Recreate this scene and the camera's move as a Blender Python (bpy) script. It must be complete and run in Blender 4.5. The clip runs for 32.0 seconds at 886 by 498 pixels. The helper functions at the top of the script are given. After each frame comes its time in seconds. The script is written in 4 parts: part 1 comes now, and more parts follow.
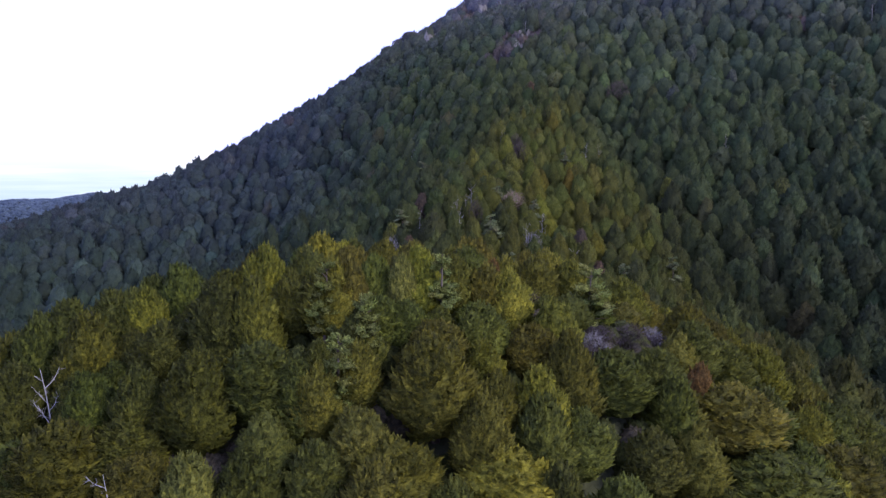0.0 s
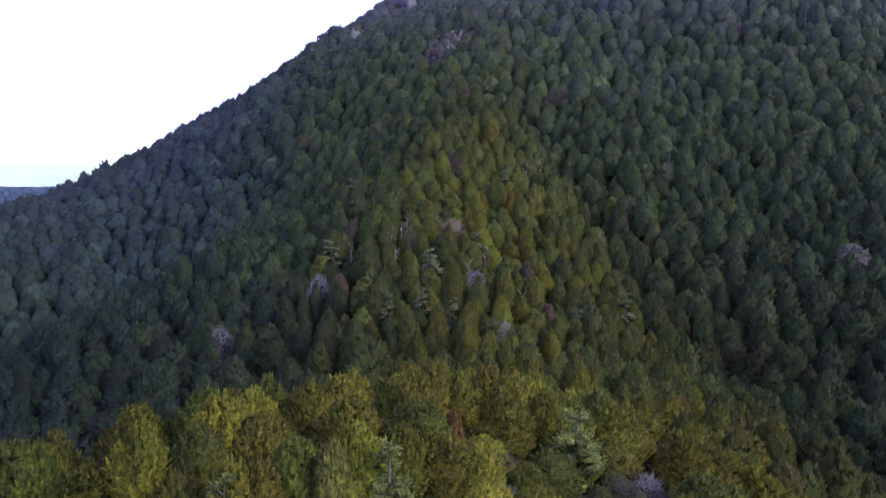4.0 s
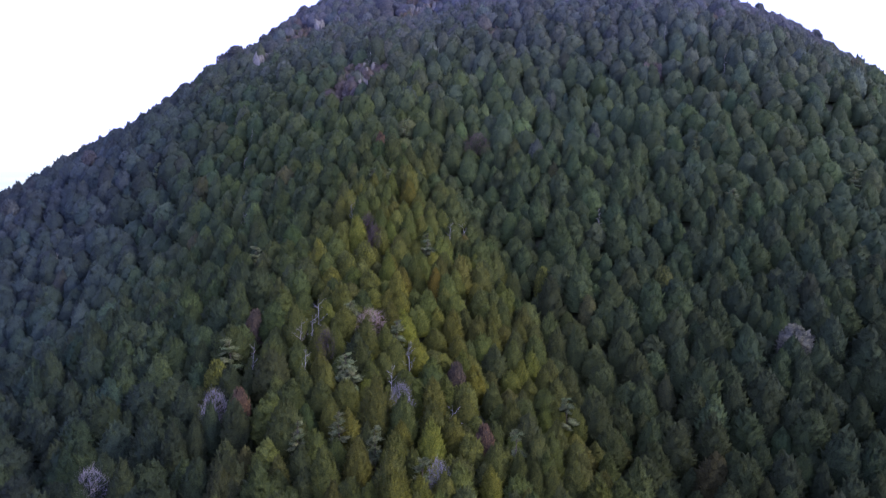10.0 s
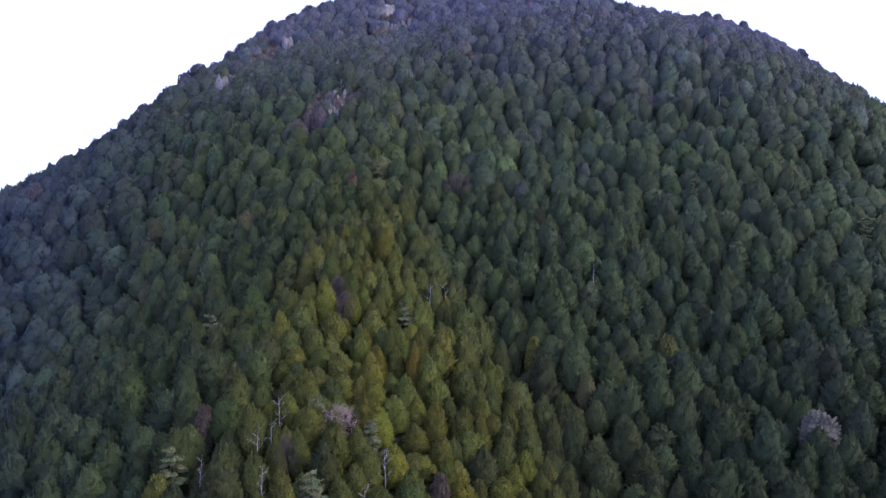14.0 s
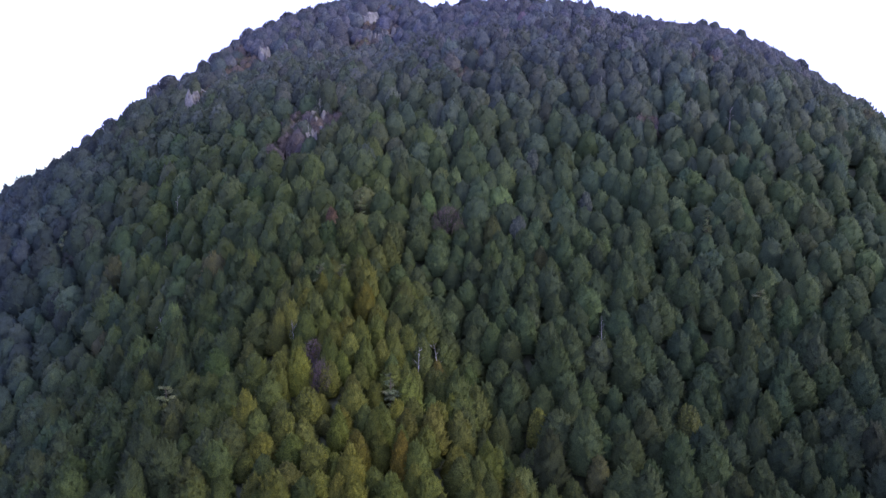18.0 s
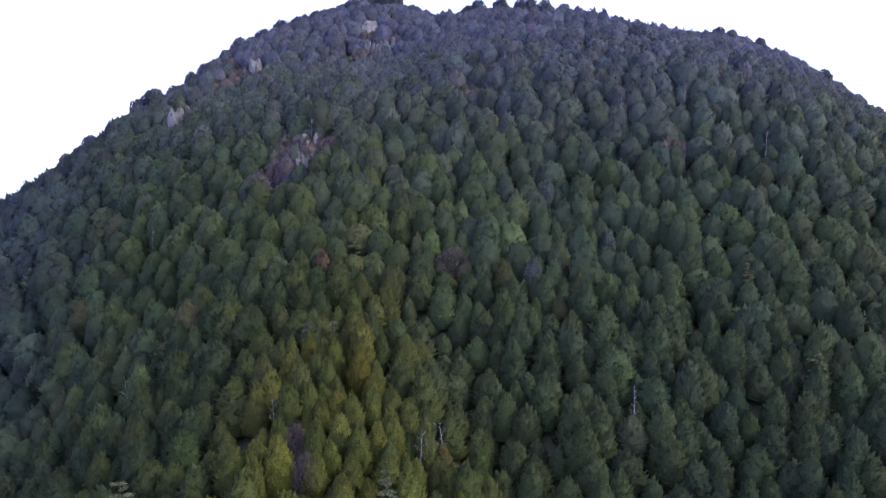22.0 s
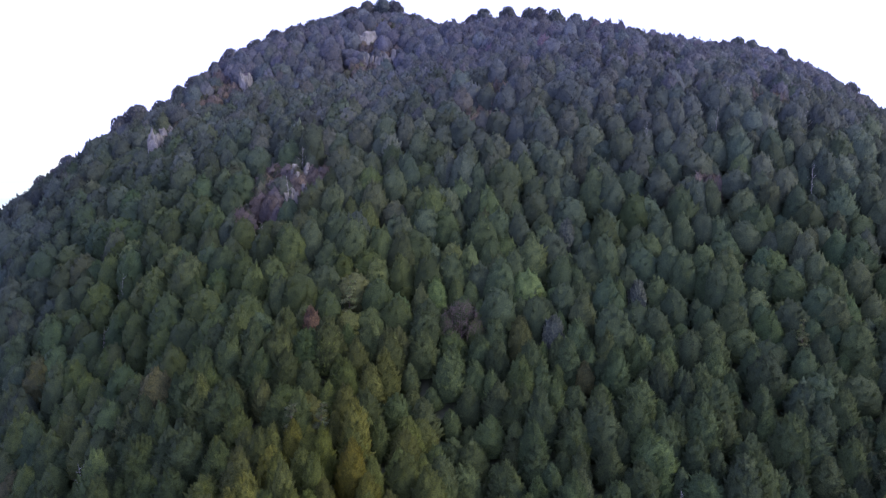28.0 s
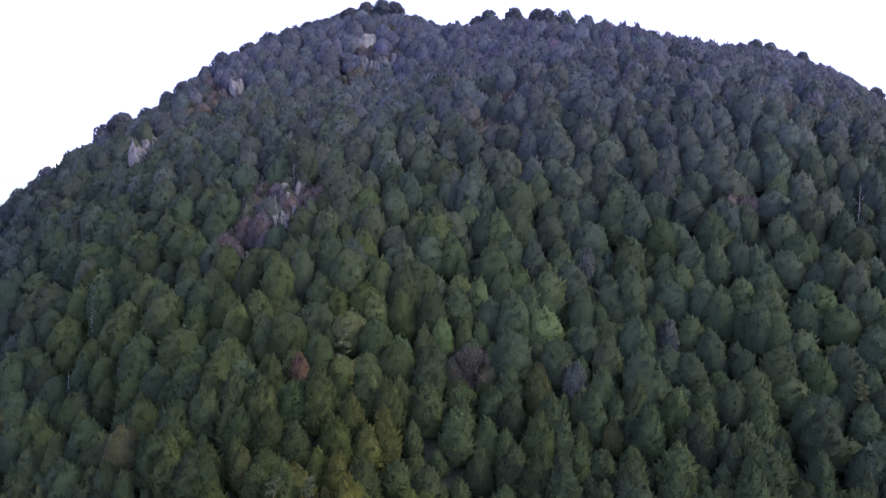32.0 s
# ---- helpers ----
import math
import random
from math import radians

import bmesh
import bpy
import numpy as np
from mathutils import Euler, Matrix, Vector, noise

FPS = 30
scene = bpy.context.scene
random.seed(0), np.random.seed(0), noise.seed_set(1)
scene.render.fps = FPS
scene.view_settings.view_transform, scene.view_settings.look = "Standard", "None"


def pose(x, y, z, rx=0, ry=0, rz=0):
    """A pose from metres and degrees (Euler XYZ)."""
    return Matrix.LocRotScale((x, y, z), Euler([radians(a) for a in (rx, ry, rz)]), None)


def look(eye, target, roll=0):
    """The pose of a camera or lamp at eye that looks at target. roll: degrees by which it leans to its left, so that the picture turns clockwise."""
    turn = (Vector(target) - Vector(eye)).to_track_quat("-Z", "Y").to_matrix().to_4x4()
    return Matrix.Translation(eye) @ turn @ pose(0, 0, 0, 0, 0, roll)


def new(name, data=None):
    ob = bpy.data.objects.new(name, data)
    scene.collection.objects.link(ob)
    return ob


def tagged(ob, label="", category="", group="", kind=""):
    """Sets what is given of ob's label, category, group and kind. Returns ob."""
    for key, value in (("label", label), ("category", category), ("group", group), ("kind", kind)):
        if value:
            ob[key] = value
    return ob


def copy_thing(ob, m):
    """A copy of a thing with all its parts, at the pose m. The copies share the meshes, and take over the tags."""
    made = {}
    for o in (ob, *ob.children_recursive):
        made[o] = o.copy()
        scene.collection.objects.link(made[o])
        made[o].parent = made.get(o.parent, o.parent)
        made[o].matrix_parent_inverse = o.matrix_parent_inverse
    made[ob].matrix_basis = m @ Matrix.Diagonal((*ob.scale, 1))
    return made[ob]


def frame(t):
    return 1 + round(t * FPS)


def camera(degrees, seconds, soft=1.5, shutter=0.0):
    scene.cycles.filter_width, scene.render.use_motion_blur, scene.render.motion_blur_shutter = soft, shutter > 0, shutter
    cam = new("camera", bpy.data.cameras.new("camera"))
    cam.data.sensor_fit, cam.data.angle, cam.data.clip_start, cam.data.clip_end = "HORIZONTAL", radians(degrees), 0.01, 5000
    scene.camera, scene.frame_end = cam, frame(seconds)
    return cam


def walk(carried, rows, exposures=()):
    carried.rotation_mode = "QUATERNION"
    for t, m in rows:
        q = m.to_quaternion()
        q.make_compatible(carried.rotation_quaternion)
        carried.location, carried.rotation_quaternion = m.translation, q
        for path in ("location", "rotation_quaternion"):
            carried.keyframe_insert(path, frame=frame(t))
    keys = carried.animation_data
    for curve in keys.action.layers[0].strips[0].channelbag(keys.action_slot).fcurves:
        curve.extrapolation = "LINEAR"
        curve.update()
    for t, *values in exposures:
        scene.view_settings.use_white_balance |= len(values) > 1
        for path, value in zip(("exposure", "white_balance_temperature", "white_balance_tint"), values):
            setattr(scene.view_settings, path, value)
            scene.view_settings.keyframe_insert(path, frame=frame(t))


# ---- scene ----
cam = camera(64.6, 32.0, soft=1.4)
METRES, EYE, TILT, LEAN, TURN = 200.0, 113.6, 23.5, -7.0, 0.0
ROWS = [
    (0.0, 0.0, 0.0, 0.0, -3.33, -30.68, 5.63),
    (0.5, 0.0003, 0.0176, -0.0, -4.07, -30.97, 5.33),
    (1.0, 0.0004, 0.0343, 0.0003, -4.91, -31.28, 5.0),
    (1.5, 0.0007, 0.0498, 0.0011, -5.69, -31.58, 4.7),
    (2.0, 0.0009, 0.0642, 0.0023, -6.46, -31.88, 4.4),
    (2.5, 0.0011, 0.0776, 0.0041, -6.98, -31.95, 4.19),
    (3.0, 0.0016, 0.0899, 0.0061, -7.09, -32.0, 4.13),
    (3.5, 0.0022, 0.1012, 0.0083, -7.71, -32.1, 3.84),
    (5.5, 0.0054, 0.1474, 0.0199, -12.2, -32.31, 1.93),
    (6.0, 0.0067, 0.1595, 0.0226, -13.31, -32.25, 1.45),
    (6.5, 0.0084, 0.1716, 0.0252, -14.4, -32.28, 0.99),
    (7.0, 0.0099, 0.1851, 0.0276, -15.37, -32.28, 0.55),
    (7.5, 0.0116, 0.1991, 0.0305, -15.4, -32.28, 0.5),
    (8.0, 0.0142, 0.2132, 0.0334, -15.34, -32.27, 0.51),
    (8.5, 0.0165, 0.227, 0.0356, -15.31, -32.25, 0.51),
    (9.0, 0.0192, 0.2409, 0.04, -15.28, -32.28, 0.49),
    (9.5, 0.0218, 0.2545, 0.0446, -15.24, -32.34, 0.49),
    (10.0, 0.0248, 0.2687, 0.049, -15.23, -32.4, 0.47),
    (10.5, 0.0279, 0.2845, 0.0526, -15.24, -32.38, 0.46),
    (11.0, 0.0316, 0.3016, 0.056, -15.18, -32.35, 0.45),
    (11.5, 0.036, 0.3199, 0.0583, -15.14, -32.32, 0.46),
    (12.0, 0.0401, 0.3387, 0.0591, -15.17, -32.29, 0.44),
    (12.5, 0.0447, 0.3581, 0.0595, -15.16, -32.22, 0.45),
    (13.0, 0.05, 0.3765, 0.0594, -15.59, -32.21, 0.28),
    (13.5, 0.0544, 0.3953, 0.0613, -16.34, -32.22, -0.06),
    (14.0, 0.0583, 0.4135, 0.0629, -17.1, -32.23, -0.4),
    (14.5, 0.0621, 0.4308, 0.0644, -17.88, -32.26, -0.73),
    (16.5, 0.0792, 0.4972, 0.0643, -18.31, -32.41, -0.87),
    (17.0, 0.0843, 0.5153, 0.0636, -18.28, -32.4, -0.86),
    (17.5, 0.0892, 0.5339, 0.0623, -18.27, -32.37, -0.88),
    (18.0, 0.0948, 0.5529, 0.0609, -18.24, -32.35, -0.87),
    (18.5, 0.1008, 0.5718, 0.0596, -18.2, -32.33, -0.86),
    (19.0, 0.1058, 0.5915, 0.0573, -18.2, -32.29, -0.87),
    (19.5, 0.1114, 0.6113, 0.0553, -18.19, -32.27, -0.85),
    (20.0, 0.1173, 0.6308, 0.0528, -18.16, -32.25, -0.82),
    (20.5, 0.1226, 0.6503, 0.0502, -18.15, -32.19, -0.84),
    (21.0, 0.1274, 0.6684, 0.0481, -18.18, -32.2, -0.83),
    (21.5, 0.1323, 0.685, 0.0469, -18.19, -32.24, -0.81),
    (22.0, 0.1369, 0.7, 0.0456, -18.2, -32.25, -0.78),
    (22.5, 0.1407, 0.7133, 0.0459, -18.22, -32.3, -0.78),
    (23.0, 0.1434, 0.7259, 0.0449, -18.26, -32.29, -0.8),
    (23.5, 0.1464, 0.7372, 0.0452, -18.27, -32.3, -0.82),
    (24.0, 0.1496, 0.7476, 0.0456, -18.27, -32.32, -0.81),
    (24.5, 0.1522, 0.7577, 0.0464, -18.27, -32.39, -0.79),
    (25.0, 0.1549, 0.7681, 0.0465, -18.25, -32.42, -0.79),
    (25.5, 0.1578, 0.7794, 0.0451, -18.21, -32.37, -0.79),
    (27.5, 0.1731, 0.8345, 0.0369, -18.14, -32.17, -0.79),
    (28.0, 0.1768, 0.8491, 0.035, -18.15, -32.2, -0.8),
    (28.5, 0.1806, 0.8633, 0.0329, -18.16, -32.23, -0.79),
    (29.0, 0.1844, 0.8773, 0.0306, -18.15, -32.26, -0.78),
    (29.5, 0.188, 0.8914, 0.0282, -18.14, -32.27, -0.79),
    (30.0, 0.192, 0.9057, 0.025, -18.13, -32.24, -0.76),
    (30.5, 0.1956, 0.9202, 0.0227, -18.13, -32.28, -0.77),
    (31.0, 0.1993, 0.9346, 0.0193, -18.13, -32.25, -0.77),
    (31.5, 0.2031, 0.9496, 0.0164, -18.13, -32.28, -0.81),
    (32.0, 0.2073, 0.9639, 0.0135, -18.11, -32.27, -0.77),
]
walk(cam, [(t, pose(0, 0, EYE, TILT, LEAN, TURN) @ pose(METRES * x, METRES * y, METRES * z, 90 + pitch, roll, yaw)) for t, x, y, z, yaw, pitch, roll in ROWS], [(0.0, 0.01, 5680, 23), (9.0, 0.28, 5520, 24), (20.0, 0.3, 5700, 21), (32.0, 0.24, 5850, 18)])


# ---- world and light: a white, overcast late-day sky ----
SUN_UP, SUN_TURN = 36.0, 114.0
world = bpy.data.worlds.new("overcast_sky")
scene.world = world
world.use_nodes = True
wn, wl = world.node_tree.nodes, world.node_tree.links
sky = wn.new("ShaderNodeTexSky")
sky.sky_type, sky.sun_disc = "NISHITA", False
sky.sun_elevation, sky.sun_rotation = radians(SUN_UP), radians(SUN_TURN)
dim = wn.new("ShaderNodeMixRGB")
dim.blend_type, dim.inputs[0].default_value, dim.inputs[2].default_value = "MULTIPLY", 1.0, (0.1, 0.1, 0.1, 1)
veil = wn.new("ShaderNodeMixRGB")
veil.inputs[0].default_value, veil.inputs[2].default_value = 0.86, (0.87, 0.92, 1.48, 1)
wl.new(sky.outputs[0], dim.inputs[1])
wl.new(dim.outputs[0], veil.inputs[1])
wl.new(veil.outputs[0], wn["Background"].inputs[0])
wn["Background"].inputs[1].default_value = 1.36

sun = new("sun", bpy.data.lights.new("sun", "SUN"))
sun.data.energy, sun.data.angle, sun.data.color = 3.5, radians(20), (1.0, 0.88, 0.6)
az = radians(SUN_TURN)
sun.matrix_world = look((0, 0, 400), (-400 * math.sin(az) * math.cos(radians(SUN_UP)), -400 * math.cos(az) * math.cos(radians(SUN_UP)), 400 - 400 * math.sin(radians(SUN_UP))))

# ---- materials ----


def material(name, rough=0.8):
    m = bpy.data.materials.new(name)
    m.use_nodes = True
    n, l = m.node_tree.nodes, m.node_tree.links
    b = n["Principled BSDF"]
    b.inputs["Roughness"].default_value = rough
    return m, n, l, b


def noise_tex(n, l, scale, detail=4.0, rough=0.6, coord="Object"):
    c = n.new("ShaderNodeTexCoord")
    t = n.new("ShaderNodeTexNoise")
    t.inputs["Scale"].default_value, t.inputs["Detail"].default_value, t.inputs["Roughness"].default_value = scale, detail, rough
    l.new(c.outputs[coord], t.inputs["Vector"])
    return t


def ramp(n, l, fac, stops):
    r = n.new("ShaderNodeValToRGB")
    while len(r.color_ramp.elements) < len(stops):
        r.color_ramp.elements.new(0.5)
    for e, (p, c) in zip(r.color_ramp.elements, stops):
        e.position, e.color = p, (*c, 1)
    l.new(fac, r.inputs[0])
    return r


def mixed(n, l, kind, fac, a, b):
    x = n.new("ShaderNodeMixRGB")
    x.blend_type = kind
    for socket, v in zip(x.inputs, (fac, a, b)):
        if isinstance(v, (int, float)):
            socket.default_value = v
        elif isinstance(v, tuple):
            socket.default_value = (*v, 1)
        else:
            l.new(v, socket)
    return x.outputs[0]


def leaf_material(name, source, scale, deep, wide, glow=0.32):
    """Foliage: the tree's own tint, varied spray by spray and in patches of a metre or two."""
    m, n, l, b = material(name, 0.62)
    if source == "tint":
        a = n.new("ShaderNodeAttribute")
        a.attribute_name = "tint"
        tint = a.outputs["Color"]
    else:
        tint = n.new("ShaderNodeObjectInfo").outputs["Color"]
    g = n.new("ShaderNodeNewGeometry")
    spray = ramp(n, l, g.outputs["Random Per Island"], [(0.0, (1 - wide, 1 - 0.95 * wide, 1 - 0.95 * wide)), (0.55, (1.0, 1.0, 1.0)), (1.0, (1 + wide, 1 + 0.9 * wide, 1 + 0.4 * wide))])
    patch = ramp(n, l, noise_tex(n, l, 0.45, 3.0).outputs["Fac"], [(0.3, (0.78, 0.82, 0.85)), (0.7, (1.2, 1.16, 1.05))])
    c = mixed(n, l, "MULTIPLY", 1.0, tint, spray.outputs[0])
    c = mixed(n, l, "MULTIPLY", 1.0, c, patch.outputs[0])
    fleck = noise_tex(n, l, scale, 3.0, 0.7)
    c = mixed(n, l, "MULTIPLY", 1.0, c, ramp(n, l, fleck.outputs["Fac"], [(0.38, (1 - deep, 1 - 0.92 * deep, 1 - 0.85 * deep)), (0.5, (1.0, 1.0, 1.0)), (0.62, (1 + deep, 1 + 0.9 * deep, 1 + 0.5 * deep))]).outputs[0])
    bp = n.new("ShaderNodeBump")
    bp.inputs["Strength"].default_value, bp.inputs["Distance"].default_value = 0.8, 0.5
    l.new(fleck.outputs["Fac"], bp.inputs["Height"])
    l.new(bp.outputs[0], b.inputs["Normal"])
    l.new(c, b.inputs["Base Color"])
    b.inputs["Specular IOR Level"].default_value = 0.1
    t = n.new("ShaderNodeBsdfTranslucent")
    l.new(c, t.inputs["Color"])
    mx = n.new("ShaderNodeMixShader")
    mx.inputs[0].default_value = glow
    l.new(b.outputs[0], mx.inputs[1])
    l.new(t.outputs[0], mx.inputs[2])
    l.new(mx.outputs[0], n["Material Output"].inputs["Surface"])
    return m


def mottled(name, stops, scale, rough=0.9, fine=6.0, bump=0.4):
    m, n, l, b = material(name, rough)
    t, f = noise_tex(n, l, scale, 6.0), noise_tex(n, l, scale * fine, 5.0)
    c = ramp(n, l, t.outputs["Fac"], stops)
    k = ramp(n, l, f.outputs["Fac"], [(0.3, (0.65, 0.65, 0.65)), (0.7, (1.2, 1.2, 1.2))])
    l.new(mixed(n, l, "MULTIPLY", 1.0, c.outputs[0], k.outputs[0]), b.inputs["Base Color"])
    bp = n.new("ShaderNodeBump")
    bp.inputs["Strength"].default_value, bp.inputs["Distance"].default_value = bump, 0.3
    l.new(f.outputs["Fac"], bp.inputs["Height"])
    l.new(bp.outputs[0], b.inputs["Normal"])
    return m


LEAF = leaf_material("foliage", "object", 6.0, 0.45, 0.38)
WOODS = leaf_material("foliage_of_the_woods", "tint", 3.6, 0.42, 0.17)
BARK = mottled("bark", [(0.3, (0.07, 0.05, 0.04)), (0.7, (0.16, 0.13, 0.11))], 1.5)
DEAD = mottled("weathered_dead_wood", [(0.3, (0.2, 0.19, 0.2)), (0.7, (0.4, 0.385, 0.39))], 1.2)
TWIG = mottled("bare_twigs", [(0.3, (0.03, 0.021, 0.022)), (0.7, (0.06, 0.043, 0.046))], 0.8)
ROCK = mottled("pale_granite", [(0.25, (0.066, 0.063, 0.062)), (0.48, (0.15, 0.143, 0.14)), (0.75, (0.255, 0.244, 0.236))], 0.7, 0.85, 7.0, 0.9)
SOIL = mottled("mossy_forest_floor", [(0.3, (0.032, 0.038, 0.02)), (0.7, (0.066, 0.074, 0.038))], 0.15, 1.0, 9.0)

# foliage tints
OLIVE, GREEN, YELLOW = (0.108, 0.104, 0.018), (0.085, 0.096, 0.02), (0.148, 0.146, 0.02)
PALE, RED = (0.18, 0.205, 0.11), (0.115, 0.076, 0.056)
SILVER = (0.155, 0.155, 0.036)
# slope tints; the one for high trees has bluish distance haze mixed in
SLOPE, DEEP, HIGH_HAZE = (0.042, 0.058, 0.024), (0.034, 0.05, 0.026), (0.088, 0.096, 0.134)
# haze and shade put into the tint of far and western slopes
BLUE_HAZE, HAZY = (0.024, 0.038, 0.04), (0.035, 0.047, 0.058)

# ---- the lie of the land: a cone-shaped mountain with swells, a knoll before it ----
PEAK_X, PEAK_Y, PEAK_Z, FALL, ROUND = 195.4, 588.6, 293.1, 0.4427, 50.49
KNOLL = [
    (-60, 60, 40, 40.4),
    (-22, 66, 28, 12.7),
    (8, 76, 28, 20.5),
    (38, 70, 28, 15.1),
    (75, 55, 40, -3.6),
    (0, 25, 40, 26.4),
    (5, 120, 35, -2.7),
    (-40, 115, 40, 3.6),
    (50, 115, 40, 28.2),
    (5, 126, 16, 11), (125, 632, 20, 6), (205, 583, 14, 4), (2, 592, 24, -4), (-60, 532, 22, -3),
    (165, 599, 11, -9), (323, 573, 13, -8),
    (-205, 428, 28, -2.6), (-153, 448, 28, -2.9), (-108, 476, 22, -2.6), (-60, 497, 10, -2.2)]
SWELLS = [
    (-0, 4, -12, -25, 22, -8, -1),
    (-18, 30, -4, -1, -22, -8),
    (2, -60, 3, -34, 22, 18, -7),
    (11, -6, 30, 11, 4, -21),
    (-20, 4, 3, -45, 24, -7, 41),
    (-20, 11, 37, 6, -20, 47),
    (-2, -12, -4, 30, 1, -11, 13),
]
SPUR = [
    (0, -1, -1, 0, -2, -1, 0, 0),
    (-3, -3, 1, 2, -1, -1, 2, 1),
    (-6, -5, 2, -1, -1, 0, 0, 0),
    (-2, -2, 1, 1, -1, 1, -2, 0),
    (0, -2, -1, 4, -1, 3, 2, 2),
    (1, -1, -1, 5, -2, 2, 0, -2),
    (0, -3, 3, 4, 0, 0, -1, -2),
]
PLAIN = -280.0


def canopy(x, y):
    """Height of the tree tops over the plan."""
    z = PEAK_Z - FALL * np.sqrt((x - PEAK_X) ** 2 + (y - PEAK_Y) ** 2 + ROUND ** 2)
    for cx, cy, r, a in KNOLL:
        z = z + a * np.exp(-((x - cx) ** 2 + (y - cy) ** 2) / (2 * r * r))
    for j, row in enumerate(SWELLS):
        for i, a in enumerate(row):
            z = z + a * np.exp(-((x + 190 - 50 * (j % 2) - 100 * i) ** 2 + (y - 140 - 95 * j) ** 2) / (2 * 75.0 ** 2))
    # the spur's crest and flanks
    for j, row in enumerate(SPUR):
        for i, a in enumerate(row):
            z = z + a * np.exp(-((x + 50 - 30 * i) ** 2 + (y - 150 - 30 * j) ** 2) / (2 * 20.0 ** 2))
    # a steep stream gully between the spur and the east slope
    line = np.interp(y, [140, 170, 200, 235, 265, 300, 330], [88, 85, 80, 74, 72, 77, 84])
    z = z - np.interp(y, [90, 140, 200, 240, 275, 325], [0, 4, 6, 7.5, 7, 0]) * np.exp(-((x - line) / 7.5) ** 2)
    low = PLAIN + 14 * np.log1p(np.exp(np.clip((z - PLAIN) / 14, -30, 30)))
    z = np.where(z > PLAIN + 300, z, low)
    # the low wooded ridge across the valley
    u, v = (x + 1150) * 0.85 + (y - 1480) * 0.53, -(x + 1150) * 0.53 + (y - 1480) * 0.85
    far = 322 * np.exp(-(v / 260) ** 2) * (1 / (1 + np.exp((np.abs(u + 350) - 1500) / 120))) * (1 + 0.03 * np.sin(u / 90) + 0.02 * np.sin(u / 37 + 1))
    far = far + np.interp(u, [200, 268, 312, 340, 356, 392, 410, 440, 483], [-25, -20, -9, 2, 8, 15, 14, 7, 0]) * np.exp(-(v / 200) ** 2)
    return z + far


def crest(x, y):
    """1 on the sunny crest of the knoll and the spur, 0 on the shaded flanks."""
    # also steers the tint: yellower crest foliage with sunlight painted in
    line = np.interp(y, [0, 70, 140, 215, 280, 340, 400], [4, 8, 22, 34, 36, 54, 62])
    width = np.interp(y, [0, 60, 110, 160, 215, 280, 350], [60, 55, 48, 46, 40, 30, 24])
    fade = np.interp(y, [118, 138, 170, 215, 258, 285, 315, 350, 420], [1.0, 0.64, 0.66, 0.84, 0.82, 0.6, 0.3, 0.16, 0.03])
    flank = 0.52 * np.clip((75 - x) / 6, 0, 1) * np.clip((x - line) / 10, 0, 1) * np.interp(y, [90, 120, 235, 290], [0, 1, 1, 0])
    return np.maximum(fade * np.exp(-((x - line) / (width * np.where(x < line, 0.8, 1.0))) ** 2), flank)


def stand(x, y):
    """Usual height of the trees."""
    return np.interp(y, [85, 130, 290, 350], [7.8, 10.6, 10.6, 12.4]) - 1.5 * np.clip(crest(x, y) * 1.3, 0, 1)


def ground(x, y):
    return canopy(x, y) - stand(x, y)


# ---- meshes ----


def mesh_of(name, verts, faces, mat, tint=None, tris=(), normals=None):
    """A mesh from arrays of corners, of four-cornered faces and, after them, of triangles, with leaf normals if given."""
    verts, faces, tris = np.asarray(verts, np.float32), np.asarray(faces, np.int32).reshape(-1, 4), np.asarray(tris, np.int32).reshape(-1, 3)
    me = bpy.data.meshes.new(name)
    me.vertices.add(len(verts))
    me.vertices.foreach_set("co", verts.ravel())
    me.loops.add(faces.size + tris.size)
    me.loops.foreach_set("vertex_index", np.concatenate([faces.ravel(), tris.ravel()]))
    me.polygons.add(len(faces) + len(tris))
    starts = np.concatenate([np.arange(len(faces)) * 4, faces.size + np.arange(len(tris)) * 3])
    me.polygons.foreach_set("loop_start", starts.astype(np.int32))
    me.update(calc_edges=True)
    me.materials.append(mat)
    if normals is not None:
        a = me.attributes.new("custom_normal", "FLOAT_VECTOR", "POINT")
        a.data.foreach_set("vector", np.asarray(normals, np.float32).ravel())
    if tint is not None:
        a = me.attributes.new("tint", "FLOAT_COLOR", "FACE")
        a.data.foreach_set("color", np.asarray(tint, np.float32).ravel())
    return me


def part(name, me, parent, label=""):
    ob = new(name, me)
    ob.parent = parent
    return tagged(ob, label)


def tube(path, radii, sides=6):
    """Corners and faces of a bent, tapering tube."""
    path, v, f = [Vector(q) for q in path], [], []
    for i, (q, r) in enumerate(zip(path, radii)):
        way = (path[min(i + 1, len(path) - 1)] - path[max(i - 1, 0)]).normalized()
        side = way.cross(Vector((0.31, 0.95, 0.05))).normalized()
        up = way.cross(side)
        for k in range(sides):
            a = 2 * math.pi * k / sides
            v.append(q + float(r) * (math.cos(a) * side + math.sin(a) * up))
            if i:
                b, c = (i - 1) * sides + k, (i - 1) * sides + (k + 1) % sides
                f.append((b, c, c + sides, b + sides))
    return v, f


def gather(pieces):
    v, f = [], []
    for pv, pf in pieces:
        f += [tuple(i + len(v) for i in q) for q in pf]
        v += list(pv)
    return v, f


def dome(u):
    """Half width of a cypress crown at the share u of its height."""
    return np.clip(1 - u ** 1.45, 0, 1) ** 0.7 * (0.93 + 0.07 * np.clip(u / 0.2, 0, 1))


TALL, FOOT = 3.3, 0.25


